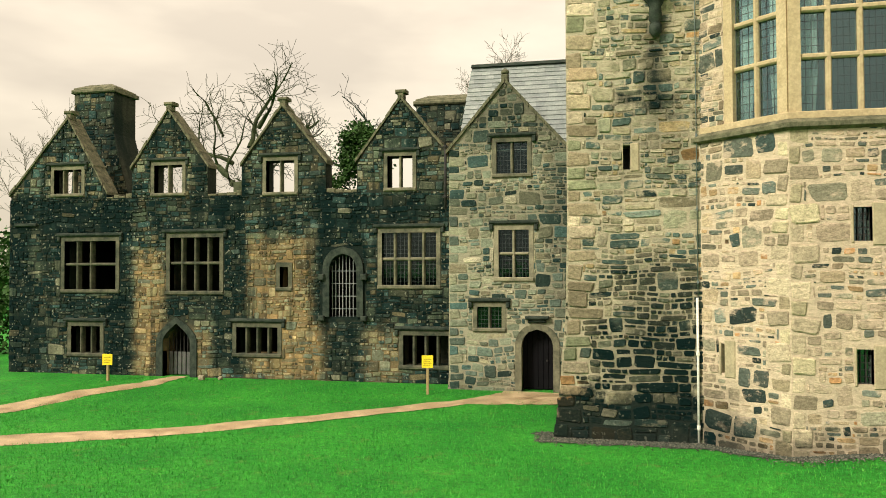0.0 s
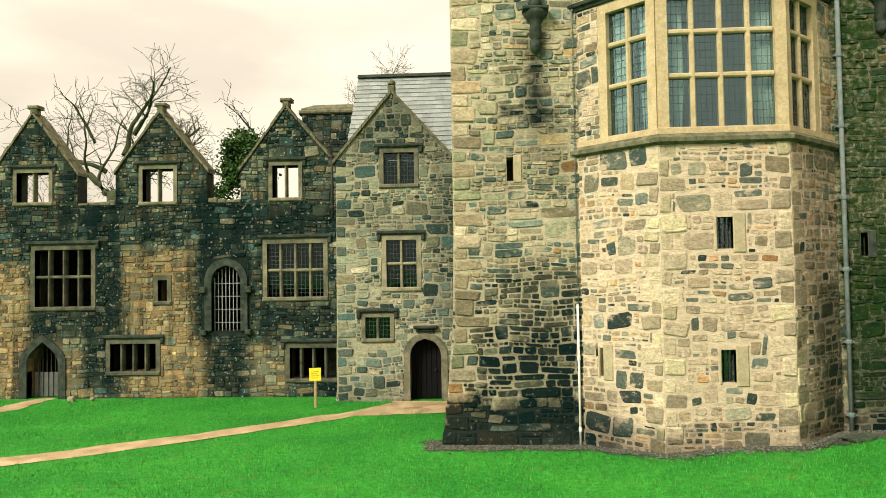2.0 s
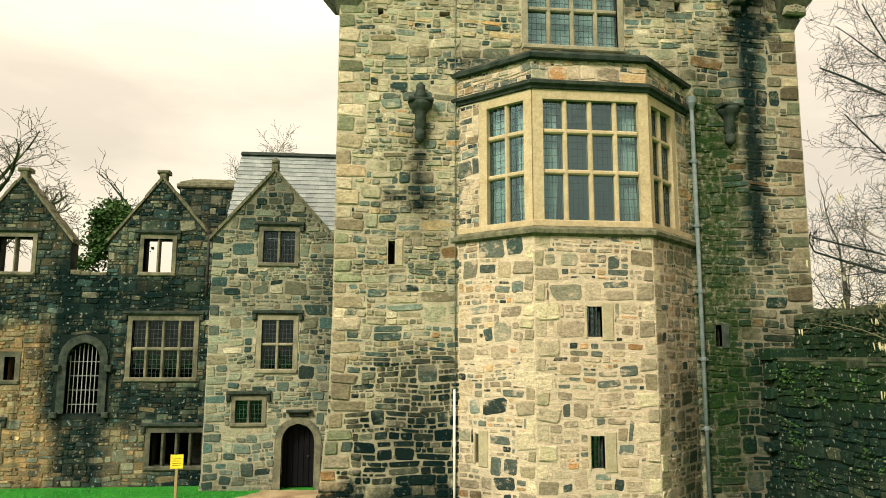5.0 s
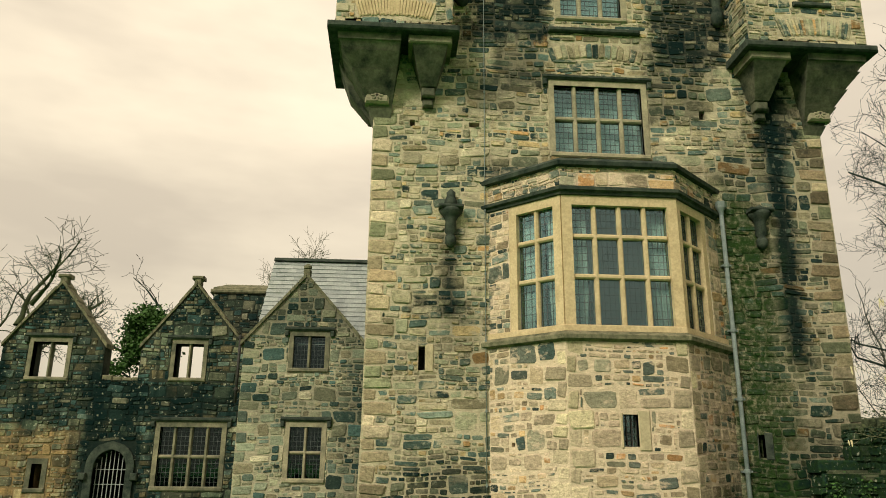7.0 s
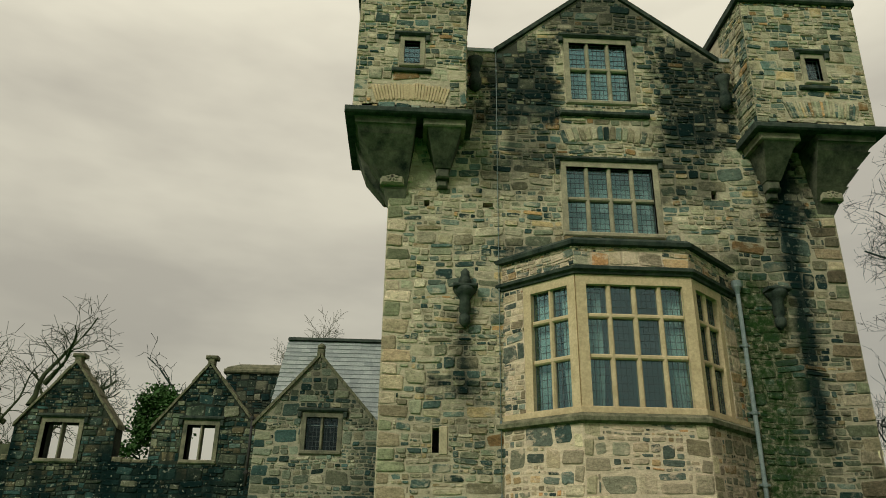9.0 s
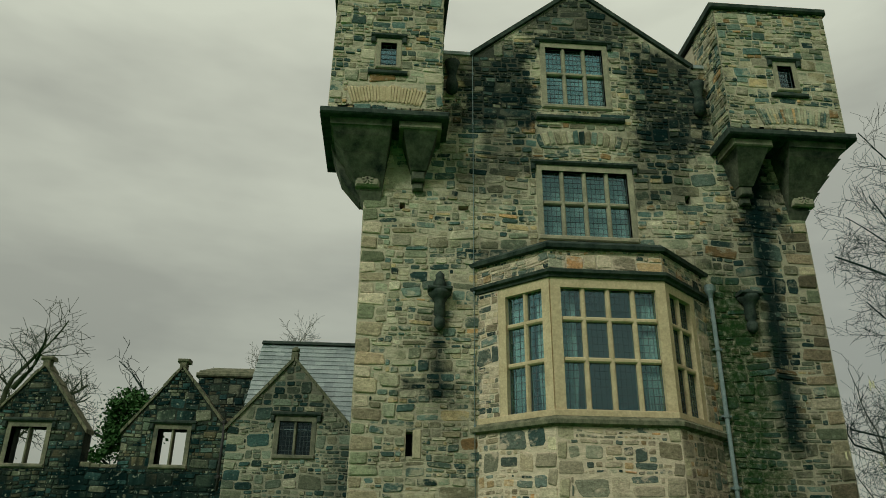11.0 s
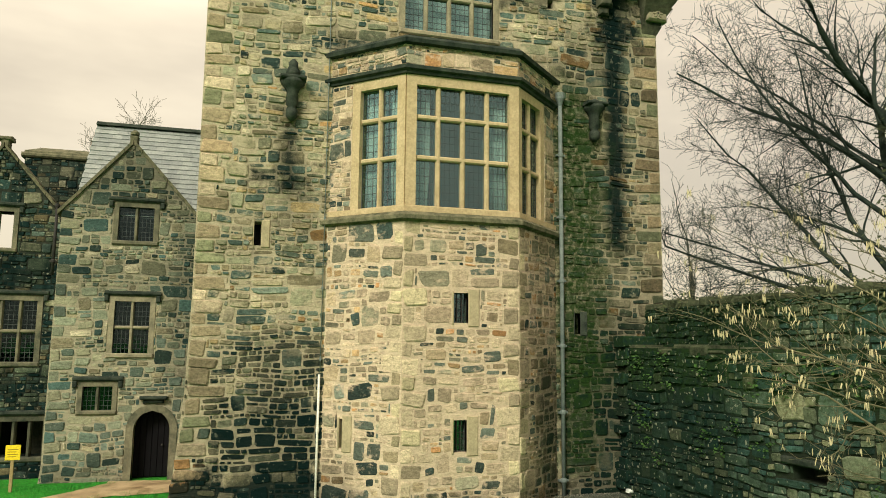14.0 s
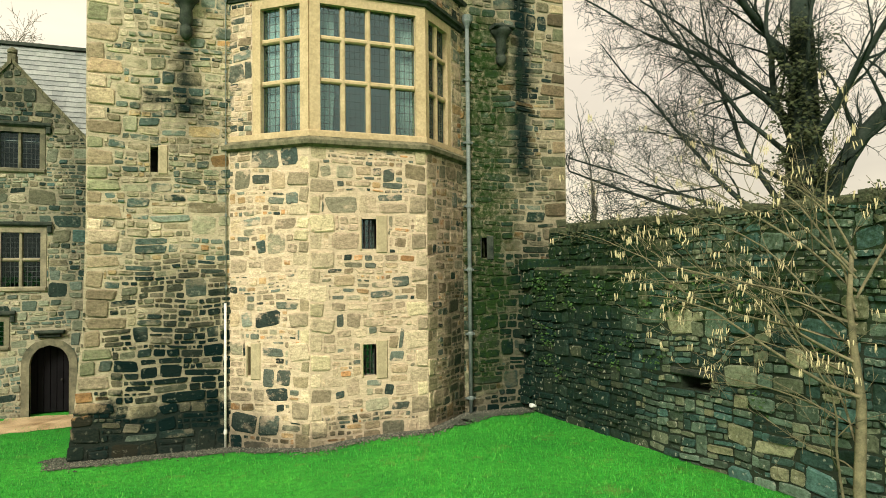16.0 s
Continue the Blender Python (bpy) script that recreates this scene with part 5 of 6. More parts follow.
part("door_knob", bm, M_IRON, door)
n = 8
for a in ((-5.5, 8.62), (-1.0, 8.65)):
    b = (-3.3, 11.2)
    for k in range(n):
        f0, f1 = k / n, (k + 0.95) / n
        p, q = (a[0] + (b[0] - a[0]) * f0, a[1] + (b[1] - a[1]) * f0), (a[0] + (b[0] - a[0]) * f1, a[1] + (b[1] - a[1]) * f1)
        bm = bmesh.new()
        prism(bm, [p, q, (q[0], q[1] + 0.15), (p[0], p[1] + 0.15)], -0.62, 0.08, HW)
        part("coping_stone", bm, M_COPING, hgab)
bm = bmesh.new()
block(bm, -3.43, -3.17, 11.25, 11.5, -0.3, 0.02, HW, 0.03)
turned(bm, [(0.06, 11.5), (0.15, 11.56), (0.15, 11.64), (0.04, 11.74)], (-3.3, HY + 0.14, 0), 10)
part("finial", bm, M_COPING, hgab)
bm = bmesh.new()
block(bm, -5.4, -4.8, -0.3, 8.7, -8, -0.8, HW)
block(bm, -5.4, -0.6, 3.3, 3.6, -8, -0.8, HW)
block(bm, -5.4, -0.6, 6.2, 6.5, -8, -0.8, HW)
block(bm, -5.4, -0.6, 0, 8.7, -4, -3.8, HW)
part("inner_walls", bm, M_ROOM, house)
# main roof: ridge along x behind the gable; slates laid in courses
RIDGE_Y, RIDGE_Z, EAVE_Y, EAVE_Z = 30.5, 12.75, HY + 0.15, 8.7
bm = bmesh.new()
loft(bm, [[Vector(p) for p in ((x, EAVE_Y, EAVE_Z - 0.05), (x, RIDGE_Y, RIDGE_Z - 0.05), (x, 34.2, EAVE_Z - 0.05))] for x in (-5.05, -0.3)])
roof = part("roof", bm, M_SLATE, house, "grey slate roof")
bm = bmesh.new()
loft(bm, [[Vector(p) for p in ((x, RIDGE_Y - 0.16, RIDGE_Z), (x, RIDGE_Y, RIDGE_Z + 0.16), (x, RIDGE_Y + 0.16, RIDGE_Z))] for x in (-5.12, -0.3)])
part("ridge", bm, M_DARKSTONE, roof, "dark ridge tiles")
slope = Vector((0, RIDGE_Y - EAVE_Y, RIDGE_Z - EAVE_Z))
s_len = slope.length
s_dir = slope.normalized()
s_nrm = Vector((0, -s_dir.z, s_dir.y))
vs, fs = [], []
rows_n = 19
for j in range(rows_n):
    d = s_len * j / rows_n
    x = -5.1 - (0.16 if j % 2 else 0.0)
    while x < -0.4:
        w = rng.uniform(0.28, 0.36)
        x0, x1 = max(x, -5.12) + 0.004, x + w - 0.004
        base = Vector((0, EAVE_Y, EAVE_Z)) + s_dir * d
        up = s_dir * (s_len / rows_n * 1.15)
        lift0, lift1 = s_nrm * (0.035 + rng.uniform(0, 0.008)), s_nrm * 0.008
        k = len(vs)
        for p in ((x0, base + lift0), (x1, base + lift0), (x1, base + up + lift1), (x0, base + up + lift1), (x0, base), (x1, base)):
            vs.append((p[0], p[1].y, p[1].z))
        fs += [(k, k + 1, k + 2, k + 3), (k + 4, k + 5, k + 1, k)]
        x += w
tagged(part("slating", (vs, fs), M_SLATE, roof, "courses of grey slates"), kind="stuff")
pipe_run("downpipe", -5.52, HY - 0.02, 6.6, 8.9, 0.05, M_IRON, "short dark downpipe at the house corner")

# ---- yard wall ----
SX = 11.1
SIDE = plane(SX, TY, 0, -90)
bm = bmesh.new()
NICHE = rect(6.85, 7.75, 1.85, 2.15)
pierced(bm, rect(0.05, 16, -0.3, 4.42), [NICHE], -2.2, 0, SIDE)
wall_east = tagged(part("wall_east", bm, M_WALL_BED, None), "dark mossy rubble yard wall with ledge", "wall", kind="structure")
face(SIDE, rect(0.05, 16, 0.0, 4.4), [NICHE, rect(6.6, 7.95, 2.12, 2.3)], M_WALL, wall_east, 111, 0.36, near=lambda u, v: 4 < u < 11 and v < 3.6, depth=(0.01, 0.10), gap=0.03, rounded=True, whole=0.16)
bm = bmesh.new()
block(bm, 6.6, 7.95, 2.14, 2.28, -0.3, 0.12, SIDE, 0.03)
part("lintel", bm, M_DARKSTONE, wall_east)
bm = bmesh.new()
block(bm, 6.85, 7.75, 1.8, 2.2, -0.6, -0.5, SIDE)
part("niche_back", bm, M_WALL_BED, wall_east)
bm = bmesh.new()
u = 0.05
while u < 16:
    w = rng.uniform(0.35, 0.8)
    block(bm, u, u + w - 0.02, 4.30 - rng.uniform(0, 0.12), 4.42 + rng.uniform(-0.06, 0.1), -0.9, rng.uniform(-0.06, 0.06), SIDE, 0.05)
    u += w
part("ledge", bm, M_WALLTOP, wall_east, "mossy stone ledge")
UP = plane(12.0, TY, 0, -90)
bm = bmesh.new()
block(bm, 0.0, 16, 4.3, 5.55, -1.2, 0, UP)
upper = part("upper_wall", bm, M_WALL_BED, wall_east)
face(UP, rect(0.0, 16, 4.4, 5.55), [], M_WALL, upper, 112, 0.3, depth=(0.01, 0.09), rounded=True)
bm = bmesh.new()
u = 0.0
while u < 16:
    w = rng.uniform(0.25, 0.6)
    block(bm, u, u + w - 0.02, 5.5, 5.6 + rng.uniform(0.0, 0.2), -1.2, rng.uniform(-0.1, 0.06), UP, 0.05)
    u += w
part("wall_cap", bm, M_WALLTOP, upper, "uneven mossy capping stones")
# dark recess and buttress where the wall meets the tower
bm = bmesh.new()
z = 0.1
while z < 4.7:
    h = rng.uniform(0.15, 0.4)
    block(bm, 11.1 - rng.uniform(0.0, 0.22), 12.2, z, z + h - 0.02, 0, 0.5 + rng.uniform(-0.1, 0.1), TW, 0.04)
    z += h
part("toothed_end", bm, M_WALL, wall_east)
# closing walls of the yard, out of view
bm = bmesh.new()
block(bm, -40, 40, -0.3, 3.5, -1, 0, plane(0, -14, 0, 180))
tagged(part("wall_south", bm, M_WALL, None), "low dark rubble wall closing the yard", "wall", kind="structure")

# ---- signs ----
def sign(x, y, h, turn, label):
    s = thing("sign_post", (x, y, ground_z(x, y)), label, "sign", "yellow lawn signs")
    g = ground_z(x, y)
    M = plane(x, y, g, turn)
    bm = bmesh.new()
    block(bm, -0.045, 0.045, -0.1, h, -0.045, 0.045, M, 0.01)
    part("post", bm, M_POST, s)
    bm = bmesh.new()
    block(bm, -0.2, 0.2, h - 0.42, h + 0.02, 0.047, 0.062, M, 0.004)
    board = part("board", bm, M_YELLOW, s, "yellow notice board")
    bm = bmesh.new()
    for k in range(4):
        block(bm, -0.14, 0.14 - 0.05 * (k % 2), h - 0.12 - k * 0.07, h - 0.10 - k * 0.07, 0.062, 0.065, M)
    part("text_bars", bm, M_INK, board)


sign(-5.93, 25.62, 1.36, 6, "yellow notice on a timber post in the lawn")
sign(-19.17, 26.4, 1.06, 10, "short yellow notice on a timber post beside the path")
for x, y, r in ((-15.6, 27.3, 0.13), (-14.9, 27.55, 0.1)):
    bm = bmesh.new()
    bmesh.ops.create_icosphere(bm, subdivisions=2, radius=r, matrix=Matrix.Translation((x, y, ground_z(x, y) + r * 0.6)))
    for v in bm.verts:
        v.co += Vector((noise.noise(v.co * 9), noise.noise(v.co * 9 + Vector((5, 0, 0))), noise.noise(v.co * 8))) * r * 0.5
    tagged(part("loose_stone", bm, M_DRESSED, None), "pale loose stone lying at the foot of the ruin", "stone", "loose stones")


# ---- trees ----
def branching(seed, limbs, levels=3, every=0.5, reach=0.5, angle=0.75, wander=0.16, lift=0.05, twig=0.006, least=0.35, slim=(0.42, 0.68), clear_x=None):
    """Bare wood grown from limbs (start, direction, length, radius): each one wanders and tapers, with side shoots along it that do the same.
    Returns the wood of each limb with its shoots, as vertices and faces, and the tips of the shoots."""
    r = random.Random(seed)
    made, tips = [], []

    def shoot(vs, fs, p, d, length, rad, level):
        n = max(4, min(10, int(length / 0.5) + 3))
        k = 7 if rad > 0.12 else (5 if rad > 0.03 else 3)
        step = length / n
        bend = Vector((r.gauss(0, 1), r.gauss(0, 1), r.gauss(0, 0.6))) * wander * 0.35
        pts, rads, ways = [], [], []
        for i in range(n + 1):
            pts.append(p.copy())
            ways.append(d.copy())
            rads.append(max(rad * (1 - 0.82 * (i / n) ** 0.8), twig * 0.5))
            d = (d + bend + Vector((r.gauss(0, 1), r.gauss(0, 1), r.gauss(0, 0.8))) * wander + Vector((0, 0, lift))).normalized()
            if clear_x is not None and p.x < clear_x + 0.6:
                d.x = abs(d.x) * 0.5 + 0.1
                d.normalize()
            p = p + d * step
        start = len(vs)
        for q, rr, t in zip(pts, rads, ways):
            a = t.orthogonal().normalized()
            b = t.cross(a)
            vs += [tuple(q + (a * math.cos(6.2832 * j / k) + b * math.sin(6.2832 * j / k)) * rr) for j in range(k)]
        for i in range(n):
            for j in range(k):
                fs.append((start + i * k + j, start + i * k + (j + 1) % k, start + (i + 1) * k + (j + 1) % k, start + (i + 1) * k + j))
        tips.append((pts[-1], level))
        if level >= levels:
            return
        gap = every * (0.62 ** level)
        s_at = length * 0.18 + r.uniform(0, gap)
        roll = r.uniform(0, 6.28)
        while s_at < length * 0.98:
            f = s_at / length
            i = min(int(f * n), n - 1)
            q = pts[i].lerp(pts[i + 1], f * n - i)
            t = ways[i]
            side = t.orthogonal().normalized()
            roll += 2.4 + r.uniform(-0.5, 0.5)
            side.rotate(Matrix.Rotation(roll, 3, t))
            a = angle * r.uniform(0.6, 1.3)
            nl = max(length * reach * (1.15 - 0.75 * f) * r.uniform(0.6, 1.2), least)
            shoot(vs, fs, q, (t * math.cos(a) + side * math.sin(a)).normalized(), nl, rads[i] * r.uniform(*slim), level + 1)
            s_at += gap * r.uniform(0.6, 1.4)

    for at, way, length, rad in limbs:
        vs, fs = [], []
        shoot(vs, fs, Vector(at), Vector(way).normalized(), length, rad, 0)
        made.append((vs, fs))
    return made, tips


def bare_tree(label, seed, trunk, limbs, mat=None, bark=None, **kw):
    """A bare tree: a tapered trunk along its points (x, y, z, radius) and a crown grown from the limbs."""
    t = thing("bare_tree", trunk[0][:3], label, "tree")
    bm = bmesh.new()
    tube(bm, [p[:3] for p in trunk], [p[3] for p in trunk], 12)
    part("trunk", bm, bark or M_BARK, t, smooth=True)
    made, tips = branching(seed, limbs, **kw)
    for vs, fs in made:
        part("limb", (vs, fs), mat or M_BARK, t, smooth=True)
    return t, tips


def leaf_clump(name, parent, centres, count, spread, size, seed, mat=None):
    r = random.Random(seed)
    vs, fs = [], []
    for _ in range(count):
        c = Vector(r.choice(centres)) + Vector((r.gauss(0, 1), r.gauss(0, 1), r.gauss(0, 0.9))) * spread
        a = Vector((r.gauss(0, 1), r.gauss(0, 1), r.gauss(0, 1))).normalized()
        b = a.orthogonal().normalized()
        s = size * r.uniform(0.6, 1.3)
        k = len(vs)
        vs += [tuple(c - a * s), tuple(c + b * s * 0.7 + a * s * 0.1), tuple(c + a * s * 1.1), tuple(c - b * s * 0.7 + a * s * 0.1)]
        fs.append((k, k + 1, k + 2, k + 3))
    return tagged(part(name, (vs, fs), mat or M_IVY, parent), kind="stuff")


OAK = (-21.9, 43.0)
bare_tree("tall bare spreading tree behind the ruined gables", 5, [(*OAK, -0.2, 0.62), (OAK[0] + 0.1, 43, 5, 0.5), (OAK[0], 43, 9.8, 0.44)],
          [((OAK[0], 43, 9.3), (-0.36, 0.1, 1), 7.2, 0.28), ((OAK[0] + 0.1, 43, 9.4), (0.30, -0.1, 1), 8.6, 0.34), ((OAK[0] + 0.9, 43, 11.4), (0.95, 0.2, 0.6), 5.8, 0.20), ((OAK[0] + 1.2, 43, 13.2), (0.8, -0.2, 0.9), 5.0, 0.16),
           ((OAK[0] - 0.5, 43, 11.0), (-1.0, -0.2, 0.55), 4.4, 0.16), ((OAK[0] - 1.2, 43, 12.8), (-0.9, 0.2, 0.8), 3.6, 0.12), ((OAK[0] + 0.6, 43, 12.0), (-0.12, 0.3, 1), 6.2, 0.18), ((OAK[0], 43, 8.6), (-0.8, 0.2, 0.35), 4.0, 0.14)],
          bark=M_OAKBARK, mat=M_OAKBARK, levels=3, every=0.6, reach=0.56, angle=0.9, wander=0.17, lift=0.012, twig=0.026, least=0.8, slim=(0.4, 0.6))
t2, _ = bare_tree("bare tree with ivy on its trunk behind the ruin", 9, [(-12.6, 40, -0.2, 0.34), (-12.7, 40, 5, 0.28), (-12.9, 40, 10.3, 0.2)],
          [((-12.9, 40, 9.6), (0.1, 0, 1), 5.8, 0.14), ((-13.0, 40, 9.4), (-0.75, 0, 0.6), 4.6, 0.11), ((-12.8, 40, 9.8), (0.5, 0.1, 1), 4.4, 0.11), ((-12.9, 40, 8.4), (-0.9, 0.1, 0.3), 3.6, 0.09)],
          levels=3, every=0.75, reach=0.46, angle=0.8, wander=0.2, lift=0.01, twig=0.026, least=0.55)
leaf_clump("ivy", t2, [(-12.95 + 1.45 * math.sin(k * 2.4) * (1 - k / 44), 39.7 + 0.5 * math.cos(k * 1.7), 9.2 + 0.105 * k + 0.45 * math.sin(k * 5.1)) for k in range(30)], 5200, 0.27, 0.10, 3)
bare_tree("bare tree with fine twigs behind the slate roof", 14, [(-6.8, 48, -0.2, 0.3), (-6.8, 48, 8, 0.24), (-6.8, 48, 14.5, 0.14)],
          [((-6.8, 48, 14.0), (0.25, 0, 1), 5.0, 0.09), ((-6.8, 48, 13.8), (-0.4, 0, 1), 4.6, 0.08), ((-6.8, 48, 13.2), (-1.0, 0, 0.7), 4.4, 0.07), ((-6.8, 48, 13.4), (0.9, 0, 0.75), 4.6, 0.07), ((-6.8, 48, 14.2), (-0.1, 0.2, 1), 4.8, 0.08)],
          levels=3, every=0.5, reach=0.5, angle=0.6, wander=0.12, lift=0.01, twig=0.02, least=0.5, mat=M_HAZE, bark=M_HAZE)
bare_tree("slender bare tree beyond the ruin's far end", 21, [(-38, 44, -0.2, 0.22), (-38, 44, 5, 0.18), (-37.9, 44, 9, 0.12)],
          [((-37.9, 44, 8.5), (0.15, 0, 1), 7.0, 0.09), ((-37.9, 44, 7.5), (0.7, 0, 1), 5.4, 0.07), ((-37.9, 44, 6.5), (-0.6, 0, 1), 5.4, 0.07), ((-37.9, 44, 5.0), (0.9, 0, 0.7), 4.6, 0.06)],
          levels=3, every=0.5, reach=0.5, angle=0.6, wander=0.1, lift=0.01, twig=0.022, least=0.5, mat=M_HAZE, bark=M_HAZE)
bare_tree("low bare tree in the distance between gables", 23, [(-30.5, 52, -0.2, 0.26), (-30.5, 52, 8.5, 0.14)],
          [((-30.5, 52, 8), (0.4, 0, 1), 4.4, 0.09), ((-30.5, 52, 8), (-0.5, 0, 1), 4.2, 0.09), ((-30.5, 52, 7.6), (1.0, 0, 0.6), 4.4, 0.08)],
          levels=3, every=0.5, reach=0.55, angle=0.65, wander=0.12, lift=0.01, twig=0.022, least=0.5, mat=M_HAZE, bark=M_HAZE)
BX, BY = 17.7, 15.3
big, _ = bare_tree("large ivy-clad many-stemmed bare tree behind the yard wall", 31, [(BX, BY, -0.2, 0.75), (BX, BY, 4.6, 0.62), (BX + 0.05, BY, 7.2, 0.5), (BX + 0.1, BY, 10.5, 0.34), (BX, BY, 13.5, 0.2)],
          [((BX + 0.3, BY - 0.1, 6.0), (0.35, -0.5, 1), 8.5, 0.33), ((BX, BY, 9.5), (-0.3, 0.4, 1), 7.5, 0.16), ((BX, BY, 8.0), (-0.25, 0.6, 1), 8.5, 0.14), ((BX, BY, 11.0), (0.2, -0.2, 1), 6.0, 0.14),
           ((BX, BY - 0.2, 7.6), (0.1, -0.5, 1), 7.5, 0.14), ((BX, BY, 7.0), (-0.15, 0.25, 1), 8.0, 0.15), ((BX + 0.1, BY - 0.2, 6.4), (0.1, -0.9, 0.6), 5.5, 0.1), ((BX, BY, 8.8), (-0.1, -0.5, 0.7), 5.5, 0.1),
           ((BX - 0.2, BY + 0.3, 5.2), (-0.40, 0.8, 0.85), 10.0, 0.11), ((BX - 0.2, BY + 0.4, 4.9), (-0.40, 0.85, 0.55), 9.0, 0.10), ((BX - 0.2, BY + 0.4, 4.8), (-0.38, 0.88, 0.24), 8.2, 0.07),
           ((BX - 0.2, BY + 0.3, 5.8), (-0.3, 0.62, 1.2), 10.0, 0.11), ((BX - 0.1, BY + 0.3, 6.8), (-0.40, 0.85, 0.45), 8.0, 0.07), ((BX - 0.2, BY + 0.4, 5.4), (-0.25, 0.95, 0.5), 9.0, 0.08),
           ((BX - 0.1, BY + 0.3, 7.6), (-0.4, 0.8, 0.8), 9.0, 0.09), ((BX - 0.1, BY + 0.3, 4.9), (-0.3, 0.92, 0.1), 8.0, 0.06), ((BX - 0.1, BY + 0.3, 9.2), (-0.4, 0.8, 0.7), 8.5, 0.08), ((BX - 0.1, BY + 0.3, 10.6), (-0.35, 0.8, 0.8), 7.5, 0.08)],
          levels=3, every=0.36, reach=0.36, angle=0.8, wander=0.10, lift=0.012, twig=0.011, least=0.5, slim=(0.30, 0.5), clear_x=13.2)
leaf_clump("ivy", big, [(BX - 0.15 + 0.5 * math.sin(k * 2.1), BY - 0.2 + 0.4 * math.cos(k * 1.3), 4.6 + 0.2 * k) for k in range(34)], 9000, 0.22, 0.06, 5, M_DARKIVY)
bare_tree("slender bare tree standing beyond the yard wall", 37, [(16.0, 23.0, -0.2, 0.16), (16.0, 23.0, 4, 0.12), (15.9, 23, 7.5, 0.07)],
          [((15.9, 23, 7), (0.1, 0, 1), 3.6, 0.05), ((15.9, 23, 6.0), (0.5, 0.2, 0.8), 3.2, 0.04), ((15.9, 23, 5.6), (-0.4, 0.1, 0.9), 2.6, 0.035), ((16, 23, 5), (0.7, -0.3, 0.6), 3.6, 0.04)],
          levels=3, every=0.6, reach=0.42, angle=0.6, wander=0.1, twig=0.012, mat=M_HAZE, bark=M_HAZE)

HX, HYZ = 10.35, 8.0
HG = ground_z(HX, HYZ)
hazel = thing("hazel_bush", (HX, HYZ, HG), "bare hazel with hanging pale yellow catkins before the wall", "bush")
bm = bmesh.new()
tube(bm, [(HX, HYZ, HG - 0.1), (HX - 0.06, HYZ, HG + 0.7), (HX + 0.02, HYZ + 0.02, HG + 1.3), (HX + 0.07, HYZ + 0.02, HG + 2.0), (HX - 0.02, HYZ + 0.05, HG + 2.8), (HX - 0.1, HYZ + 0.05, HG + 3.5), (HX, HYZ + 0.05, HG + 4.4)], [0.11, 0.09, 0.085, 0.075, 0.06, 0.045, 0.03], 9)
part("trunk", bm, M_TWIG, hazel, smooth=True)
HAZEL = [((HX, HYZ, HG + 2.1), (-0.48, 0.72, 0.42), 4.2, 0.035), ((HX, HYZ, HG + 1.6), (-0.5, 0.6, 0.45), 3.0, 0.025), ((HX, HYZ, HG + 2.6), (-0.45, 0.75, 0.55), 4.4, 0.034), ((HX, HYZ, HG + 2.9), (-0.55, 0.6, 0.3), 4.4, 0.03),
         ((HX, HYZ, HG + 2.4), (-0.2, 0.85, 0.5), 3.6, 0.03), ((HX, HYZ, HG + 3.3), (-0.3, 0.5, 1), 3.8, 0.03), ((HX, HYZ, HG + 3.6), (0.2, 0.4, 1), 3.6, 0.03), ((HX, HYZ, HG + 1.2), (0.35, 0.5, 0.8), 3.2, 0.028),
         ((HX, HYZ, HG + 3.9), (-0.5, 0.4, 0.9), 3.4, 0.026), ((HX - 0.1, HYZ + 0.1, HG), (-0.2, 0.2, 1), 4.6, 0.03), ((HX, HYZ, HG + 3.2), (-0.62, 0.62, 0.62), 4.6, 0.03), ((HX, HYZ, HG + 0.9), (-0.1, 0.7, 0.35), 2.2, 0.018), ((HX, HYZ, HG + 3.0), (-0.1, 0.8, 0.8), 4.0, 0.028), ((HX, HYZ, HG + 3.7), (-0.45, 0.8, 0.7), 4.6, 0.03),
         ((HX, HYZ, HG + 4.0), (0.1, 0.8, 0.9), 3.6, 0.026), ((HX, HYZ, HG + 2.7), (0.3, 0.8, 0.6), 3.4, 0.026), ((HX, HYZ, HG + 3.4), (-0.2, 0.9, 0.35), 3.8, 0.026), ((HX, HYZ, HG + 4.2), (-0.3, 0.3, 1), 3.2, 0.026)]
made, h_tips = branching(52, HAZEL, levels=3, every=0.5, reach=0.45, angle=0.8, wander=0.16, lift=0.012, twig=0.008, least=0.25)
for v, f in made:
    part("stem", (v, f), M_TWIG, hazel, smooth=True)
r = random.Random(77)
cv, cf = [], []
spots = [p for p, lv in h_tips if lv == 2 and p.z > HG + 2.3]
for p in r.sample(spots, min(240, len(spots))):
    for _ in range(r.randint(2, 4)):
        q = p + Vector((r.gauss(0, 0.035), r.gauss(0, 0.035), 0))
        L, rad = r.uniform(0.07, 0.14), r.uniform(0.008, 0.013)
        lean_x, lean_y = r.gauss(0, 0.018), r.gauss(0, 0.018)
        k = len(cv)
        for z, sc in ((0, 0.5), (-0.3, 1.0), (-0.8, 0.9), (-1.0, 0.3)):
            cv += [(q.x - z * lean_x + rad * sc * math.cos(a), q.y - z * lean_y + rad * sc * math.sin(a), q.z + z * L) for a in (0, 1.571, 3.142, 4.712)]
        for j in range(3):
            for i in range(4):
                cf.append((k + j * 4 + i, k + j * 4 + (i + 1) % 4, k + j * 4 + 4 + (i + 1) % 4, k + j * 4 + 4 + i))
tagged(part("catkin_mass", (cv, cf), M_CATKIN, hazel, "pale yellow hanging catkins"), kind="stuff")
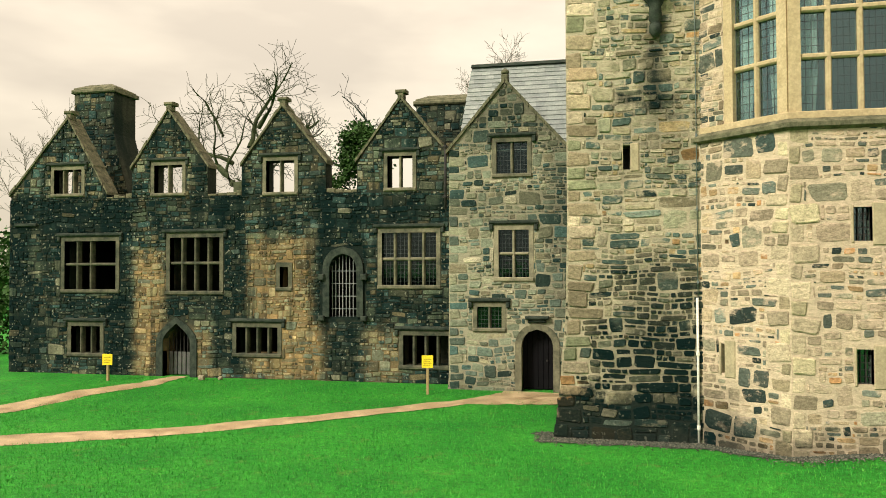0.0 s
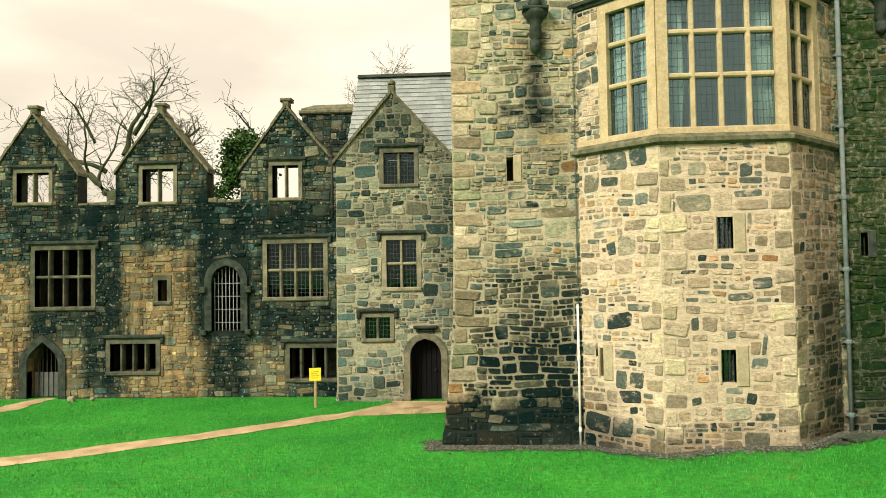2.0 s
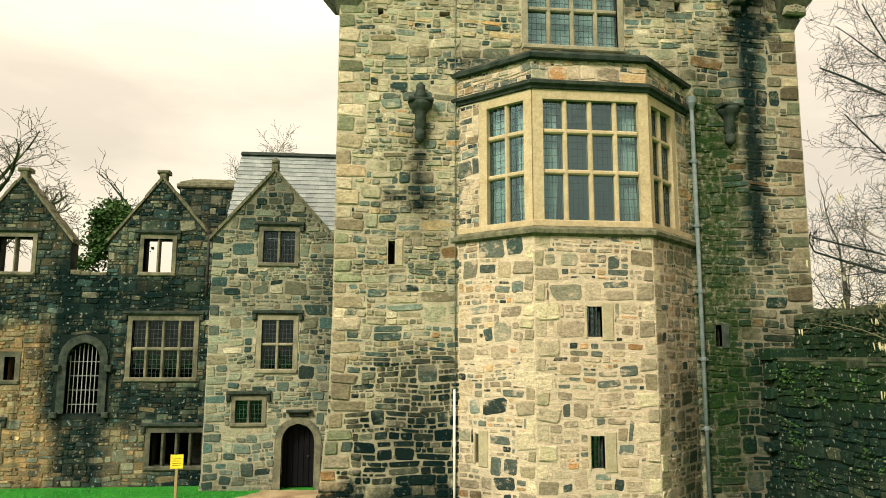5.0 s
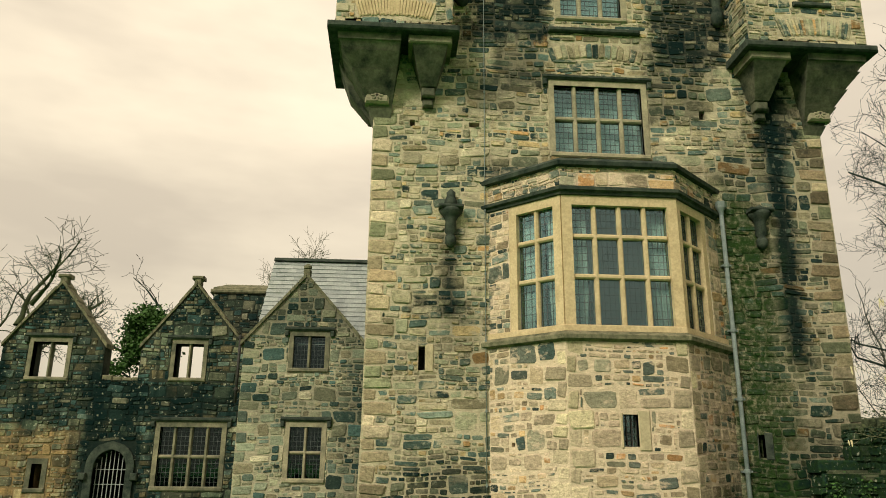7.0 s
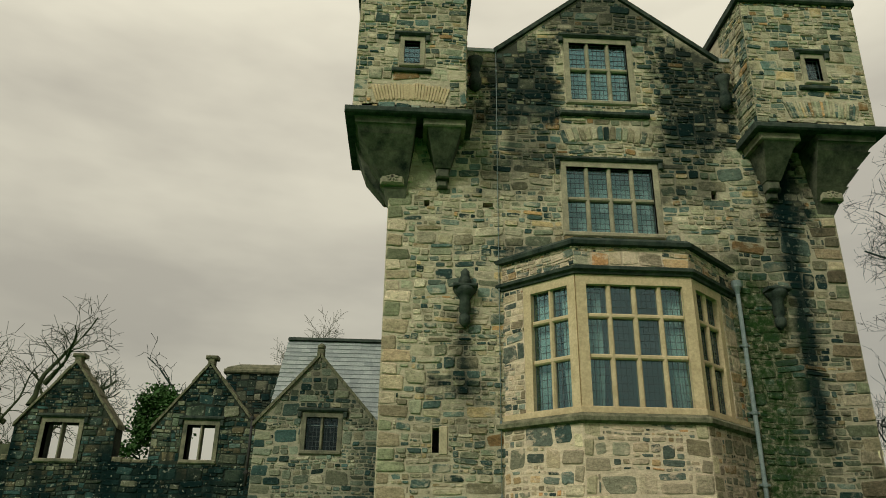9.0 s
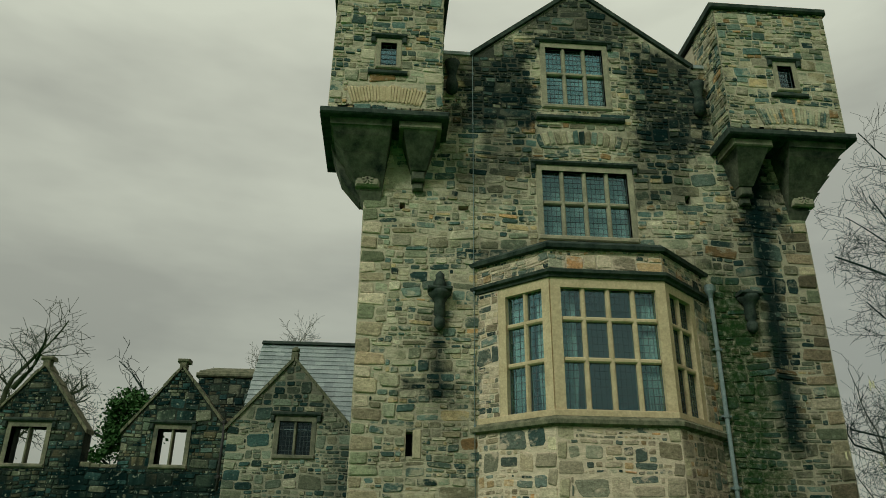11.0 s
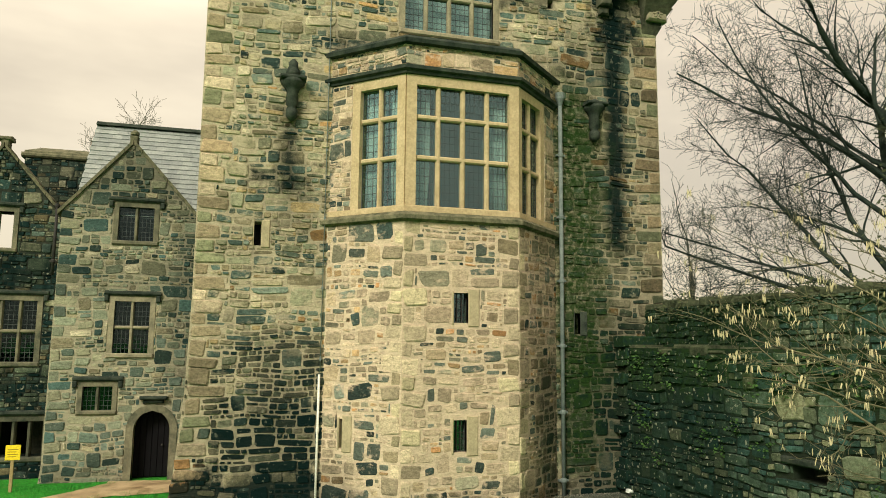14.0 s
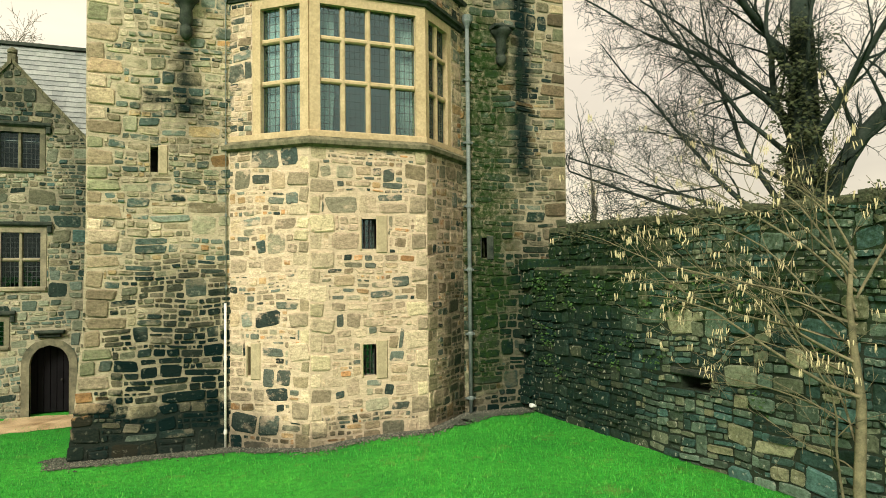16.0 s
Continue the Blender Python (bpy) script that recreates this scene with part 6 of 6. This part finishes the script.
# ivy and brambles on the yard wall
ivy = thing("wall_ivy", (12.1, 13, 5.6), "dark green ivy tufts growing over the wall top", "ivy")
r = random.Random(5)
leaf_clump("leaves", ivy, [(12.2 + r.uniform(-0.2, 0.7), 19 - k * 0.33, 5.55 + r.uniform(-0.35, 0.1)) for k in range(34)], 6000, 0.2, 0.045, 6, M_DARKIVY)
leaf_clump("leaves", ivy, [(11.08, 19 - r.uniform(0, 10), r.uniform(1.5, 4.2)) for k in range(26)], 1500, 0.14, 0.04, 7)
hedge = thing("hedge", (-29, 33, 0), "dark leafy hedge beyond the ruin's end", "hedge")
leaf_clump("leaves", hedge, [(-27.2 - r.uniform(0, 9), 33 + r.uniform(0, 2), r.uniform(0.2, 5.8)) for k in range(80)], 7000, 0.45, 0.14, 8)
part("trunks", (lambda b: ([tube(b, [(-28 - k, 33.5, -0.2), (-28.1 - k, 33.5, 4.5)], [0.09, 0.04], 6) for k in range(7)], b)[1])(bmesh.new()), M_BARK, hedge)

# ---- grass blades ----
g = np.random.default_rng(4)
N = 150000
gx, gy = g.uniform(-20, 11, N), 9 + 18.5 * g.random(N) ** 1.3


def on_path(x, y):
    for rows in (PATH_A, PATH_B):
        for (ax, ay, bx, by), (cx, cy, dx, dy) in zip(rows, rows[1:]):
            lo, hi = min(ay, by, cy, dy), max(ay, by, cy, dy)
            if lo <= y <= hi and min(ax, bx, cx, dx) <= x <= max(ax, bx, cx, dx):
                mx, my, nx, ny = (ax + bx) / 2, (ay + by) / 2, (cx + dx) / 2, (cy + dy) / 2
                L = math.hypot(nx - mx, ny - my)
                if abs((x - mx) * (ny - my) - (y - my) * (nx - mx)) / L < 0.5:
                    return True
    return False


def wall_front(x):
    """How far the lawn goes towards the tower and its bay at x."""
    if 2.5 < x < 4.2:
        return TY - (x - 2.5) * 0.98
    if 7.3 < x < 9.1:
        return 18.0 + (x - 7.3) * 0.93
    return 18.0 if 4.2 <= x <= 7.3 else TY


vs, fs = [], []
for x, y, a, h, l in zip(gx.tolist(), gy.tolist(), g.uniform(0, 6.28, N).tolist(), g.uniform(0.02, 0.075, N).tolist(), g.normal(0, 0.02, (N, 2)).tolist()):
    if (x > -1.5 and y > wall_front(x) - 0.25 - 8 * h) or (y > 26.6 and x > -6) or on_path(x, y) or x > 11:
        continue
    z = ground_z(x, y)
    k = len(vs)
    c, s = math.cos(a) * 0.012, math.sin(a) * 0.012
    vs += [(x - c, y - s, z - 0.02), (x + c, y + s, z - 0.02), (x + l[0], y + l[1], z + h)]
    fs.append((k, k + 1, k + 2))
tagged(part("grass_blades", (vs, fs), M_BLADE, None), "short wet grass blades of the lawn", "grass", kind="stuff")

# loose pebbles of the drain strip
pv, pf = [], []
for _ in range(5200):
    x = g.uniform(-1.7, 11.0)
    y = wall_front(x) - abs(g.normal(0, 0.28)) - 0.02
    if x < -1.2:
        y = g.uniform(19.0, 20.3)
    s, z = g.uniform(0.012, 0.035), ground_z(x, y) + 0.035
    k = len(pv)
    pv += [(x - s, y, z), (x + s, y + s * 0.3, z), (x, y - s, z), (x + s * 0.2, y + s, z), (x, y, z + s * 0.8)]
    pf += [(k, k + 2, k + 4), (k + 2, k + 1, k + 4), (k + 1, k + 3, k + 4), (k + 3, k, k + 4)]
tagged(part("pebbles", (pv, pf), M_PEBBLE, None), "small grey pebbles along the tower's foot", "gravel", kind="stuff")

# ---- stones, last ----
for M, outline, holes, material, parent, seed, size, near, most, more in STONE_JOBS:
    whole = more.pop("whole", 0.34)
    rects = layout(outline, holes, seed, size, whole) if outline else holes
    if near:
        rects.sort(key=lambda q: q[2])
    lay_stones(rects, M, material, parent, seed, near=near, most=most, **more)
lay_stones(QUOINS, TW, M_TOWER_QUOIN, tower_front, 29, depth=(0.03, 0.06), near=lambda u, v: True, most=140)
